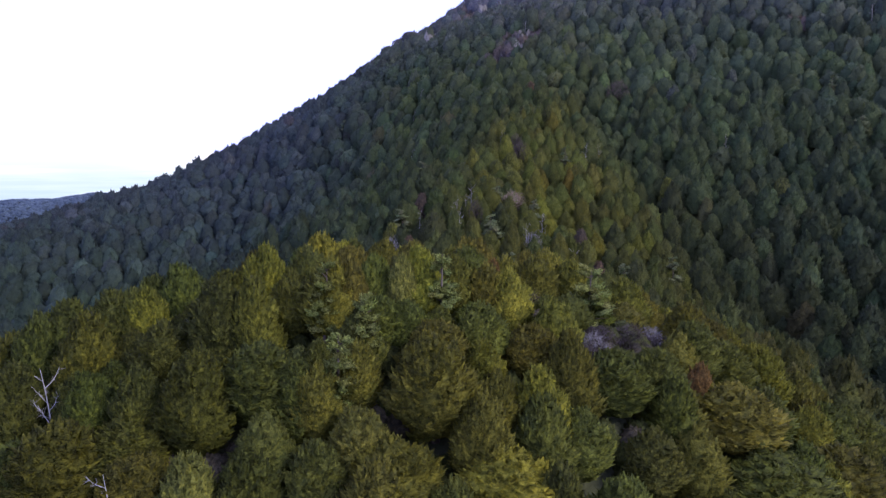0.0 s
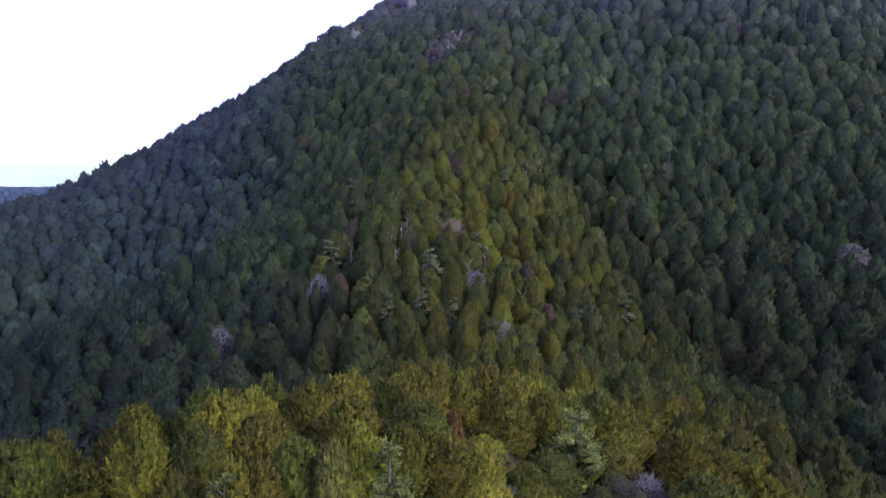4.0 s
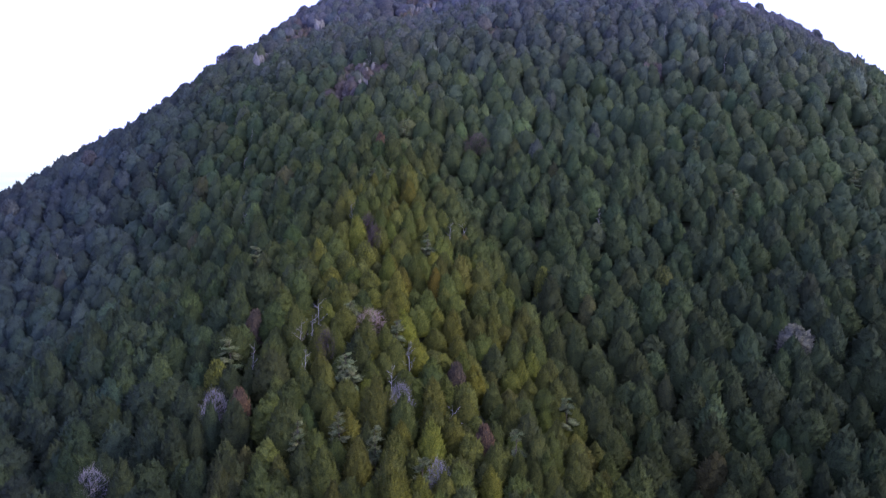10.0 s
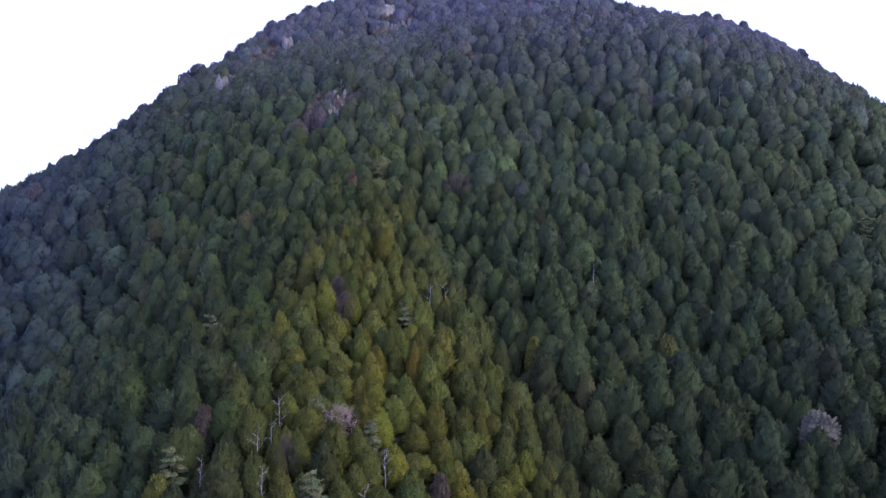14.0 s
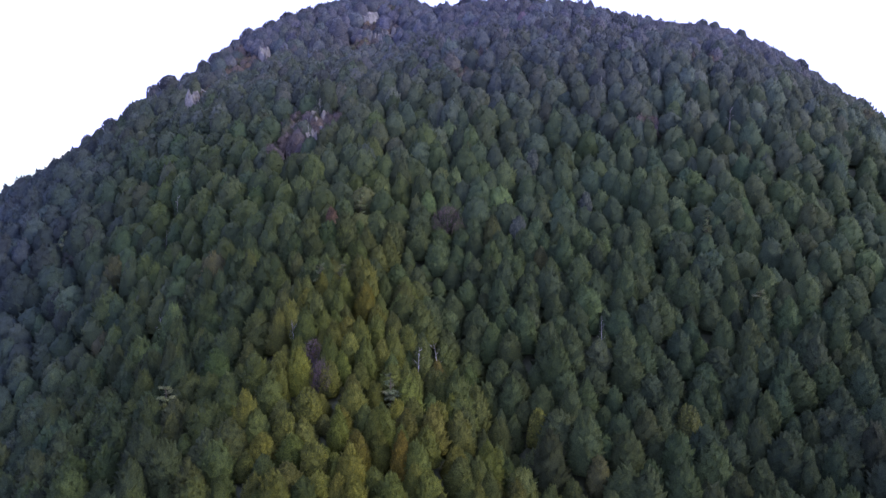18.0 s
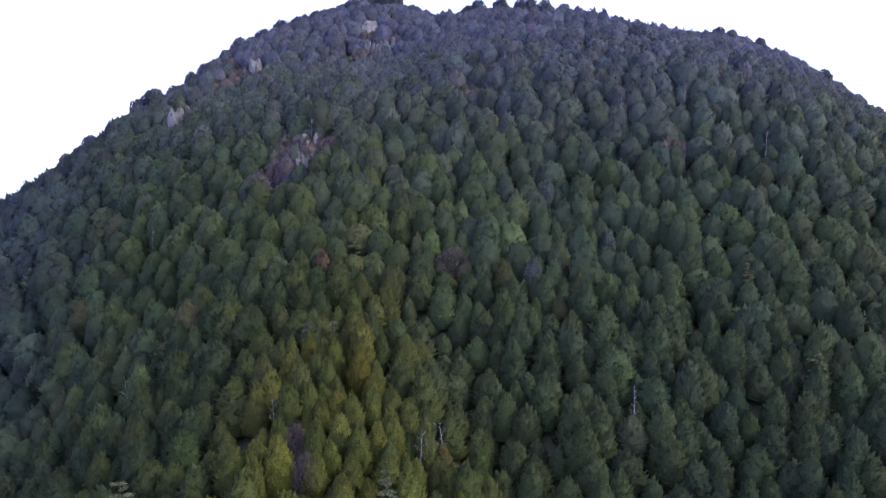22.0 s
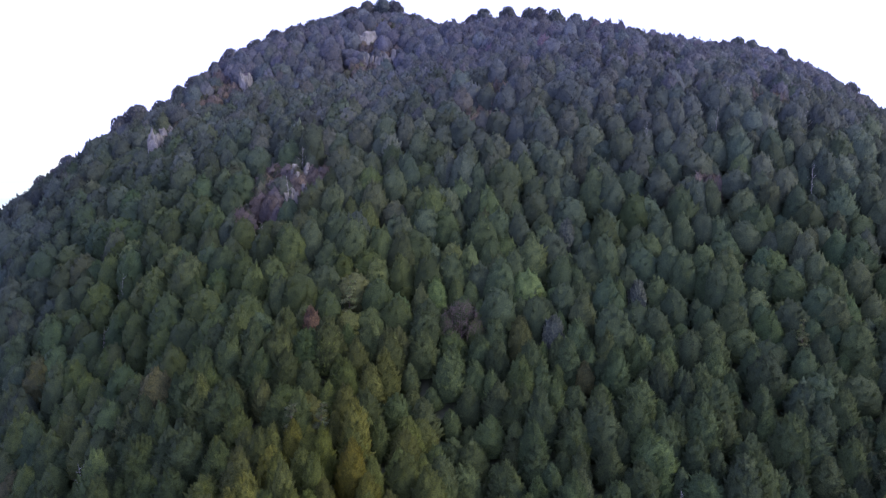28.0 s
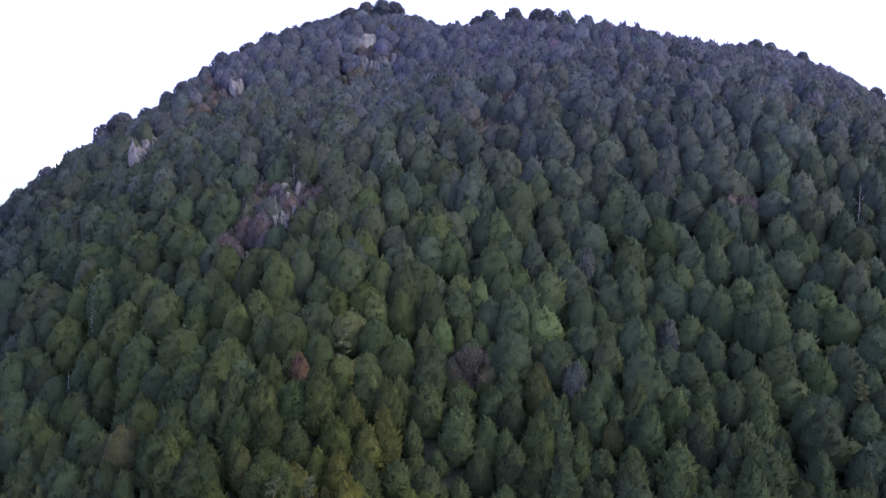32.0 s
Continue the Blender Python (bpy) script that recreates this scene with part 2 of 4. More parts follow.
def haystack(u):
    """The same for the low-branched trees of the knoll."""
    return np.clip(1 - u ** 1.75, 0, 1) ** 0.68 * (0.9 + 0.1 * np.clip(u / 0.2, 0, 1))


def head(u):
    """The same for round heads on a narrower foot, with dark gaps between."""
    k = np.clip(u / 0.42, 0, 1)
    return np.clip(1 - u ** 2.1, 0, 1) ** 0.64 * (0.55 + 0.45 * k * k * (3 - 2 * k))


def globe(u):
    """The same for the broad, round-headed trees of the upper slopes."""
    return np.clip(1 - u ** 2.3, 0, 1) ** 0.6 * (0.85 + 0.15 * np.clip(u / 0.3, 0, 1))


def bullet(u):
    """The same for slimmer trees with a narrower top."""
    return np.clip(1 - u ** 1.25, 0, 1) ** 0.75 * (0.92 + 0.08 * np.clip(u / 0.2, 0, 1))


def unit(v):
    return v / (np.linalg.norm(v, axis=-1, keepdims=True) + 1e-6)


def crown_mesh(seed, tufts, size, core=(10, 5), lump=0.06, foot=FOOT, shape=dome, body=0.82, stir=0.2, slim=0.4, boughs=46, puff=0.11, inner=0.97):
    """A crown for a tree of half width 1 and height TALL: upright plumes, gathered on rounded boughs, over a lumpy core.
    Gives the corners, the core's faces, the plumes' triangles and the leaf normals."""
    rng = np.random.default_rng(seed)
    ph = rng.uniform(0, 6.283, 4)
    fine = np.linspace(0, 1, 200)
    share = np.cumsum(shape(fine) + 0.16)

    def bulge(a, u):
        return 1 + lump * (np.sin(3 * a + ph[0] + 5 * u) + 0.8 * np.sin(5 * a - 8 * u + ph[1]) + 0.7 * np.sin(2 * a + 13 * u + ph[2]))

    def outward(a, u):
        lift = np.radians(-18 + 108 * np.clip(u, 0, 1) ** 1.1)
        return np.stack([np.cos(a) * np.cos(lift), np.sin(a) * np.cos(lift), np.sin(lift)], -1)

    def skin(a, u):
        r = shape(u) * bulge(a, u) * body
        return np.stack([r * np.cos(a), r * np.sin(a), foot + u * (TALL - foot)], -1)

    def around(count, jitter):
        k = np.arange(count)
        u = np.clip(np.interp((k + 0.5) / count, share / share[-1], fine) + rng.normal(0, jitter, count), 0.0, 0.985)
        return k * 2.39996 + rng.normal(0, 0.2, count), u

    # boughs reach out unevenly
    ends = skin(*around(boughs, 0.03)) * (1 + rng.uniform(-0.14, 0.14, (boughs, 1)) * (1, 1, 0.3))
    wide = math.sqrt(15.0 / boughs)

    def swollen(p, o, by):
        """Pushes points out over the middle of their bough; gives the way from that middle too."""
        way = p[:, None] - ends[None]
        gap = np.linalg.norm(way, axis=2)
        near = np.argmin(gap, 1)
        row = np.arange(len(p))
        high = np.clip(1 - (gap[row, near] / (0.62 * wide)) ** 2, -0.6, 1)
        return p + o * (by * high)[:, None] + np.array((0, 0, 0.5 * by)) * high[:, None], way[row, near] / wide

    a, u = around(tufts, 0.015)
    o = outward(a, u)
    p = skin(a, u) + rng.normal(0, 0.3 / math.sqrt(tufts), (tufts, 3))
    p, fan = swollen(p, o, puff)
    d = unit(o * 0.42 + fan * 0.4 + np.array((0, 0, 0.85)) + rng.normal(0, stir, (tufts, 3)))
    s = unit(np.cross(d, rng.normal(0, 1, (tufts, 3))))
    q = np.cross(d, s)
    ln = (size * rng.uniform(0.6, 1.5, tufts))[:, None]
    face = unit(o + fan * 0.8 + np.array((0, 0, 0.15)))
    spike, soft = [p + d * ln * 0.7], [unit(face * 0.7 + np.array((0, 0, 0.7)))]
    ring = ((1.0, 0.0), (-0.5, 0.866), (-0.5, -0.866))
    for c, w in ring:
        spike.append(p - d * ln * 0.3 - o * ln * slim * 0.85 + (s * c + q * w) * ln * slim)
        soft.append(unit(face * 0.9 + (s * c + q * w) * 0.6 - np.array((0, 0, 0.15))))
    spike, soft = np.stack(spike, 1).reshape(-1, 3), np.stack(soft, 1).reshape(-1, 3)
    sides, rings = core
    j, i = np.meshgrid(np.arange(rings + 1), np.arange(sides), indexing="ij")
    uu = np.clip(j / rings * 0.97, 0, 0.97)
    b = 2 * math.pi * (i + 0.5 * (j % 2)) / sides
    cv = skin(b, uu).reshape(-1, 3)
    cn = outward(b, uu).reshape(-1, 3)
    cv, fan = swollen(cv, cn, puff * 0.8)
    cv = cv * np.where(j < rings, 1, 0.1).reshape(-1, 1) ** np.array((1, 1, 0)) * (inner, inner, 1) - (0, 0, 0.05)
    j, i = j[:-1].ravel(), i[:-1].ravel()
    cf = np.stack([j * sides + i, j * sides + (i + 1) % sides, (j + 1) * sides + (i + 1) % sides, (j + 1) * sides + i], 1)
    tri = (np.array([(0, 1, 2), (0, 2, 3), (0, 3, 1)])[None] + 4 * np.arange(tufts)[:, None, None]).reshape(-1, 3) + len(cv)
    return np.vstack([cv, spike]), cf, tri, np.vstack([cn, soft])


def crown_of(mat, *args):
    v, f, t, n = crown_mesh(*args)
    return mesh_of("crown", v, f, mat, None, t, n)


def trunk_mesh(seed):
    rng = np.random.default_rng(seed)
    bend = rng.normal(0, 0.05, (6, 2))
    path = [(bend[i][0] * i / 5, bend[i][1] * i / 5, TALL * 0.93 * i / 5 - (0.15 if i == 0 else 0)) for i in range(6)]
    pieces = [tube(path, [0.11, 0.085, 0.07, 0.05, 0.032, 0.01], 7)]
    for i in range(9):
        h, a = 1.0 + 0.22 * i, i * 2.4
        r = 0.85 * float(dome(np.array(min(0.95, (h - FOOT) / (TALL - FOOT)))))
        pieces.append(tube([(0, 0, h - 0.05), (0.5 * r * math.cos(a), 0.5 * r * math.sin(a), h + 0.08), (r * math.cos(a), r * math.sin(a), h + 0.22)], [0.03, 0.02, 0.006], 4))
    v, f = gather(pieces)
    return v, f


# ---- the ground: one sheet from the knoll to the plain ----
def spread(lo, hi, step, reach):
    inner = list(np.arange(lo, hi + 0.1, step))
    a, b, g = [], [], step
    while hi + sum(b) < reach:
        g *= 1.35
        b.append(g)
    g = step
    while lo - sum(a) > -reach:
        g *= 1.35
        a.append(g)
    return np.array([lo - sum(a[:i + 1]) for i in range(len(a))][::-1] + inner + [hi + sum(b[:i + 1]) for i in range(len(b))])


gx, gy = spread(-330, 480, 9, 4700), spread(-60, 760, 9, 4700)
mx_, my_ = np.meshgrid(gx, gy)
gz = ground(mx_, my_) + 0.5 * np.sin(mx_ / 5.3) * np.sin(my_ / 6.1)
nx_ = len(gx)
gf = [(j * nx_ + i, j * nx_ + i + 1, (j + 1) * nx_ + i + 1, (j + 1) * nx_ + i) for j in range(len(gy) - 1) for i in range(nx_ - 1)]
floor_ob = new("ground", mesh_of("ground", np.stack([mx_, my_, gz], -1).reshape(-1, 3), gf, SOIL))
tagged(floor_ob, "dark mossy mountainside with undergrowth under the forest", "ground", kind="structure")

# pale misty distance, past the last hills: a glowing screen with painted haze
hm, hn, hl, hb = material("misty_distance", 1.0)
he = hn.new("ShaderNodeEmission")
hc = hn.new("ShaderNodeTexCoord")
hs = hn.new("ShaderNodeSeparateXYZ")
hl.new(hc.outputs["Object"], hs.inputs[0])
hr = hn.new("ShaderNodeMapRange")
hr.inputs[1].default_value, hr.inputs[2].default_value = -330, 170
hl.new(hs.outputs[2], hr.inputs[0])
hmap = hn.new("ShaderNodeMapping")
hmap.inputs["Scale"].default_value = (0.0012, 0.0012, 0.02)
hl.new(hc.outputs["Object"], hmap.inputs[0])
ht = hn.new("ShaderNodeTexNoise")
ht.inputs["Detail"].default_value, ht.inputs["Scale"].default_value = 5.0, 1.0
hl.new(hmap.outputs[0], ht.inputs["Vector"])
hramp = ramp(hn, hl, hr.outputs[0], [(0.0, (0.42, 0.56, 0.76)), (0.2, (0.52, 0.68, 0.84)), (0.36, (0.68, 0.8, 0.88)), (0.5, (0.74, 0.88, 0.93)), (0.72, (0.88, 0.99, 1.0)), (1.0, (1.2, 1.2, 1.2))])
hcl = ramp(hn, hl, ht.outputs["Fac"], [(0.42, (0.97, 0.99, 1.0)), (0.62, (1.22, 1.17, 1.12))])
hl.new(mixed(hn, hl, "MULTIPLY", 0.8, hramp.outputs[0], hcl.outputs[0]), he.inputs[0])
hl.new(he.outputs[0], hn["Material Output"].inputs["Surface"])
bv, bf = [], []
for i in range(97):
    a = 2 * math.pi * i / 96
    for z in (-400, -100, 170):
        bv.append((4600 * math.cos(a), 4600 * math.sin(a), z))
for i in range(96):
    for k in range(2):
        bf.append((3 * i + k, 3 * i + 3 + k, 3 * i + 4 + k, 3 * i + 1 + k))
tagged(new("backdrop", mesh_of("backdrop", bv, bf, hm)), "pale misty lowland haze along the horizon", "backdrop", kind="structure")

# ---- single trees near the line of flight ----
NEAR = []
for s in range(8):
    proto = new("cypress_tree")
    proto.empty_display_size = 0.3
    part("trunk", mesh_of("trunk", *trunk_mesh(s), BARK), proto)
    part("crown", crown_of(LEAF, 100 + s, 980, 0.27, (14, 8), 0.09, 0.25, (head, head, haystack)[s % 3], 0.9, 0.24, 0.3, 30, 0.21), proto)
    tagged(proto, "dense rounded green cypress growing among its neighbours", "tree", "cypresses on the knoll")
    NEAR.append(proto)
taken = []
grown = [0]
rand = random.Random(7)


def shade_of(tint, rng, wide=0.24):
    k = 1 + rng.uniform(-wide, wide)
    return tuple(max(0.005, c * k * (1 + rng.uniform(-0.06, 0.06))) for c in tint) + (1.0,)


def grow(x, y, r, tint, tall=None):
    """One cypress with its own trunk and crown."""
    z = float(ground(np.array(x), np.array(y)))
    h = tall or float(stand(np.array(x), np.array(y))) + (rand.uniform(-1.6, 1.9) if y < 64 else rand.uniform(-0.2, 1.4))
    i = grown[0]
    m = pose(x, y, z, rand.uniform(-3, 3), rand.uniform(-3, 3), rand.uniform(0, 360))
    proto = NEAR[i % len(NEAR)]
    if i < len(NEAR):
        ob = proto
        ob.matrix_basis = m
    else:
        ob = copy_thing(proto, m)
    ob.scale = (r * 0.97, r * 0.97, h / TALL)
    for c in ob.children:
        if c.name.startswith("crown"):
            # painted light: trees brighter along the crest, darker at the knoll's sides
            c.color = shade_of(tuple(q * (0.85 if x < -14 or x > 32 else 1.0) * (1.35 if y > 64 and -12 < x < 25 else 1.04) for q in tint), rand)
    words = {OLIVE: "olive-green", GREEN: "fresh green", YELLOW: "yellow-green", SILVER: "pale yellow-green"}
    tagged(ob, "dense rounded %s cypress on the knoll's crest" % words.get(tint, "dark green"))
    grown[0] += 1
    taken.append((x, y, r * 0.8))
    return ob


# ---- bare rock, scrub and unlike trees, placed one by one ----
def limb_tree(seed, height, spread_, boughs, twigs, thick, rise=0.35, uneven=0.3):
    """Trunk, boughs and twigs of a leafless tree, as separate lists of tubes."""
    rng = np.random.default_rng(seed)
    lean = rng.normal(0, 0.05 * height, 2)
    path = [(lean[0] * t * t, lean[1] * t * t, height * t) for t in np.linspace(-0.03, 1, 7)]
    trunk, arms = tube(path, list(np.linspace(thick, thick * 0.15, 7)), 7), []
    for i in range(boughs):
        t = 0.35 + 0.6 * i / boughs
        a = i * 2.4 + rng.normal(0, uneven)
        q = np.array((lean[0] * t * t, lean[1] * t * t, height * t))
        ln = spread_ * (1.15 - 0.6 * t) * rng.uniform(0.9 - uneven, 0.9 + uneven)
        e1 = q + ln * 0.5 * np.array((math.cos(a), math.sin(a), rise))
        e2 = e1 + ln * 0.5 * np.array((math.cos(a + 0.4), math.sin(a + 0.4), 0.45 + rise))
        bough = [tube([q, e1, e2], [thick * 0.36, thick * 0.2, thick * 0.05], 5)]
        for k in range(twigs):
            w = rng.uniform(0.25, 1.0)
            s = q + (e1 - q) * min(1, w * 2) if w < 0.5 else e1 + (e2 - e1) * (w * 2 - 1)
            d = rng.normal(0, 1, 3) + np.array((math.cos(a), math.sin(a), 0.8))
            d = d / np.linalg.norm(d) * ln * rng.uniform(0.2, 0.5)
            bough.append(tube([s, s + d * 0.5 + rng.normal(0, 0.03, 3) * ln, s + d], [thick * 0.16, thick * 0.11, thick * 0.04], 3))
        arms.append(gather(bough))
    return trunk, arms


def snag(x, y, r, seed):
    h = 5.5 + 1.1 * r
    z = float(ground(np.array(x), np.array(y)))
    lift = max(0.0, float(stand(np.array(x), np.array(y))) - h * 0.9)
    t = new("dead_tree")
    t.matrix_basis = pose(x, y, z, 0, 0, seed * 47)
    trunk, arms = limb_tree(seed, h + lift + 0.8, 1.0 + 0.36 * r, 8, 10, 0.115, 0.7, 0.6)
    part("trunk", mesh_of("trunk", *trunk, DEAD), t)
    for a in arms:
        part("branch", mesh_of("branch", *a, DEAD), t)
    tagged(t, "bleached leafless dead tree standing among green crowns", "dead tree", "dead trees")
    taken.append((x, y, min(2.2, r)))


def bare_tree(x, y, r, seed, mat, words):
    h = float(stand(np.array(x), np.array(y))) * (0.42 if y < 100 else 1.0) + 0.2
    r = max(r, 1.6 if y < 100 else 2.2)
    z = float(ground(np.array(x), np.array(y)))
    t = new("bare_tree")
    t.matrix_basis = pose(x, y, z, 0, 0, seed * 31)
    trunk, arms = limb_tree(seed, h * 0.97, r * 1.1, 14, 12, 0.12)
    part("trunk", mesh_of("trunk", *trunk, mat), t)
    for a in arms:
        part("branch", mesh_of("branch", *a, mat), t)
    v, f, w, _ = crown_mesh(seed + 40, 420, 0.6, (5, 2), 0.16, 1.2, globe, 0.6, 0.8, 0.016, 12, 0.3)
    part("twig_crown", mesh_of("twig_crown", v * (r * 1.25, r * 1.25, h / TALL), f[:0], mat, None, w), t)
    tagged(t, words, "tree", "leafless trees")
    taken.append((x, y, r * 0.6))


def pine(x, y, r, seed, tint, words):
    """A pine in flat open tiers."""
    rng = np.random.default_rng(seed)
    h = float(stand(np.array(x), np.array(y))) + rng.uniform(0.8, 2.2)
    z = float(ground(np.array(x), np.array(y)))
    t = new("pine_tree")
    t.matrix_basis = pose(x, y, z, rng.normal(0, 2), rng.normal(0, 2), seed * 61)
    r = max(r, 1.5)
    pieces = [tube([(0, 0, -0.3), (0.1, 0, h * 0.5), (0, 0.1, h)], [0.2, 0.14, 0.03], 7)]
    tiers = []
    for i in range(7):
        hz = h * (0.4 + 0.58 * (i + rng.uniform(-0.3, 0.3)) / 6.5)
        rad = r * (1.05 - 0.62 * i / 6)
        for b in range(5 if i < 5 else 3):
            a = b * 1.2566 + i * 0.7 + rng.normal(0, 0.2)
            e = rad * rng.uniform(0.7, 1.15)
            hz = hz + rng.normal(0, 0.035) * h
            pieces.append(tube([(0, 0, hz - 0.3), (e * 0.5 * math.cos(a), e * 0.5 * math.sin(a), hz), (e * 0.9 * math.cos(a), e * 0.9 * math.sin(a), hz + 0.15)], [0.06, 0.045, 0.015], 4))
            n = 90
            w = rng.uniform(0.3, 1.0, n)
            c = np.stack([e * w * math.cos(a), e * w * math.sin(a), hz + 0.1 + 0.12 * w], 1) + rng.normal(0, 1, (n, 3)) * (0.12 * e + 0.08, 0.12 * e + 0.08, 0.06 * e + 0.08)
            d = rng.normal(0, 0.6, (n, 3)) + np.array((math.cos(a), math.sin(a), 0.55))
            d /= np.linalg.norm(d, axis=1)[:, None]
            s = np.cross(d, rng.normal(0, 1, (n, 3)))
            s /= np.linalg.norm(s, axis=1)[:, None]
            ln = rng.uniform(0.28, 0.55, n)[:, None] * (0.6 + 0.14 * r)
            q = np.stack([c - d * ln * 0.4, c + s * ln * 0.2, c + d * ln * 0.6, c - s * ln * 0.2], 1).reshape(-1, 3)
            tilt = rng.normal(-0.05, 0.22)
            pad = []
            for j, (pr, pz) in enumerate(((0.1, -0.12), (0.42, -0.06), (0.34, 0.12), (0.06, 0.2))):
                for m in range(7):
                    w = m * 0.8976
                    px, py = e * (0.62 + pr * math.cos(w) * rng.uniform(0.8, 1.1)), e * pr * 0.85 * math.sin(w)
                    pad.append((px * math.cos(a) - py * math.sin(a), px * math.sin(a) + py * math.cos(a), hz + 0.1 + pz * (0.6 + 0.5 * e) + rng.normal(0, 0.05)))
            pf = [(j * 7 + m, j * 7 + (m + 1) % 7, j * 7 + 7 + (m + 1) % 7, j * 7 + 7 + m) for j in range(3) for m in range(7)]
            allv = np.vstack([np.array(pad), q])
            allv[:, 2] += tilt * np.hypot(allv[:, 0], allv[:, 1])
            # each spray springs from the nearest corner of the bough's pad
            root = np.argmin(np.linalg.norm(c[:, None] - np.array(pad)[None], axis=2), 1)
            leaf = np.arange(len(q)).reshape(-1, 4) + len(pad)
            leaf[:, 0] = root
            tiers.append((allv, np.vstack([np.array(pf), leaf])))
    part("trunk", mesh_of("trunk", *gather(pieces), BARK), t)
    for q in tiers:
        c = part("bough", mesh_of("bough", *q, LEAF), t)
        c.color = shade_of(tint, rng, 0.1)
    tagged(t, words, "pine tree", "pale pines")
    taken.append((x, y, r * 0.5))


ROUND_CROWN = []
OPEN = []


def ridge_tree(x, y, r, h, seed):
    """A tall tree with a bare trunk and a ragged crown that lets the sky through."""
    if not OPEN:
        for k in range(4):
            OPEN.append((crown_of(LEAF, 700 + k, 420, 0.2, (12, 6), 0.08, 0.9, globe, 0.92, 0.28, 0.45, 18, 0.2, 0.8), mesh_of("trunk", *trunk_mesh(700 + k), BARK)))
    t = new("ridge_tree")
    z = float(ground(np.array(x), np.array(y)))
    t.matrix_basis = pose(x, y, z, 0, 0, seed * 53)
    part("trunk", OPEN[seed % 4][1], t)
    # crown colour holds the same painted blue-grey haze as the upper slopes
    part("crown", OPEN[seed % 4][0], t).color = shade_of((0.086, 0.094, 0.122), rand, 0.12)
    t.scale = (r, r, h / TALL)
    tagged(t, "tall dark evergreen with a bare trunk on the summit ridge", "tree", "ridge trees")
    taken.append((x, y, r * 0.95))


def tinted(x, y, r, seed, tint, name, words):
    """A broad-crowned tree of its own colour."""
    t, r = new(name), max(r * 1.15, 1.2 if y < 100 else 2.6)
    z = float(ground(np.array(x), np.array(y)))
    h = float(stand(np.array(x), np.array(y))) - (0.7 if y < 100 else 0.2)
    t.matrix_basis = pose(x, y, z, 0, 0, seed * 77)
    if not ROUND_CROWN:
        ROUND_CROWN.append(crown_of(LEAF, 900, 420, 0.24, (12, 7), 0.1, FOOT, globe, 0.86, 0.24, 0.34, 26, 0.18))
        ROUND_CROWN.append(mesh_of("trunk", *trunk_mesh(900), BARK))
    part("trunk", ROUND_CROWN[1], t)
    c = part("crown", ROUND_CROWN[0], t)
    c.color = (*tint, 1)
    t.scale = (r, r, h / TALL)
    tagged(t, words, "tree", "autumn-tinted trees")
    taken.append((x, y, r * 0.8))


GREYTWIG = mottled("pale_grey_twigs", [(0.3, (0.11, 0.104, 0.116)), (0.7, (0.21, 0.2, 0.22))], 0.8)
PINKTWIG = mottled("pinkish_brown_twigs", [(0.3, (0.17, 0.12, 0.1)), (0.7, (0.34, 0.25, 0.21))], 0.8)
MAROON = mottled("dark_maroon_twigs", [(0.3, (0.05, 0.033, 0.034)), (0.7, (0.1, 0.07, 0.07))], 0.8)
count = [0]


def special(kind, x, y, r):
    count[0] += 1
    s = count[0]
    if kind == "snag":
        snag(x, y, r, s)
    elif kind == "pine":
        pine(x, y, r, s, PALE if 100 < y < 230 or 50 < x < 60 else (0.15, 0.175, 0.1) if y > 100 else (0.22, 0.25, 0.08), "pale grey-green pine with open flat tiers above the forest")
    elif kind == "bare":
        bare_tree(x, y, r, s, TWIG if y < 250 else MAROON, "leafless purplish-brown tree in the forest")
    elif kind == "grey":
        tinted(x, y, r, s, (0.12, 0.122, 0.11) if y < 250 else (0.085, 0.1, 0.09), "silvery_tree", "silvery grey-green tree among darker cypresses")
    elif kind == "greybare":
        bare_tree(x, y, r, s, GREYTWIG, "leafless silver-grey tree on the shaded slope")
    elif kind == "pinkbare":
        bare_tree(x, y, r, s, PINKTWIG, "half-bare pinkish brown tree on the spur")
    elif kind == "rust":
        tinted(x, y, r, s, (0.165, 0.098, 0.034) if y < 100 else (0.085, 0.066, 0.053), "rusty_tree", "rust-brown withering tree among green cypresses")
    elif kind == "red":
        tinted(x, y, r, s, RED, "red_tree", "small red-leaved tree among green cypresses")
    elif kind == "yellow":
        tinted(x, y, r, s, (0.11, 0.117, 0.028) if x < 90 else (0.075, 0.085, 0.03), "yellow_tree", "bright yellow-green tree on the sunny crest")


# trees before the crags, kept low so the camera sees the rock
LOWER = []


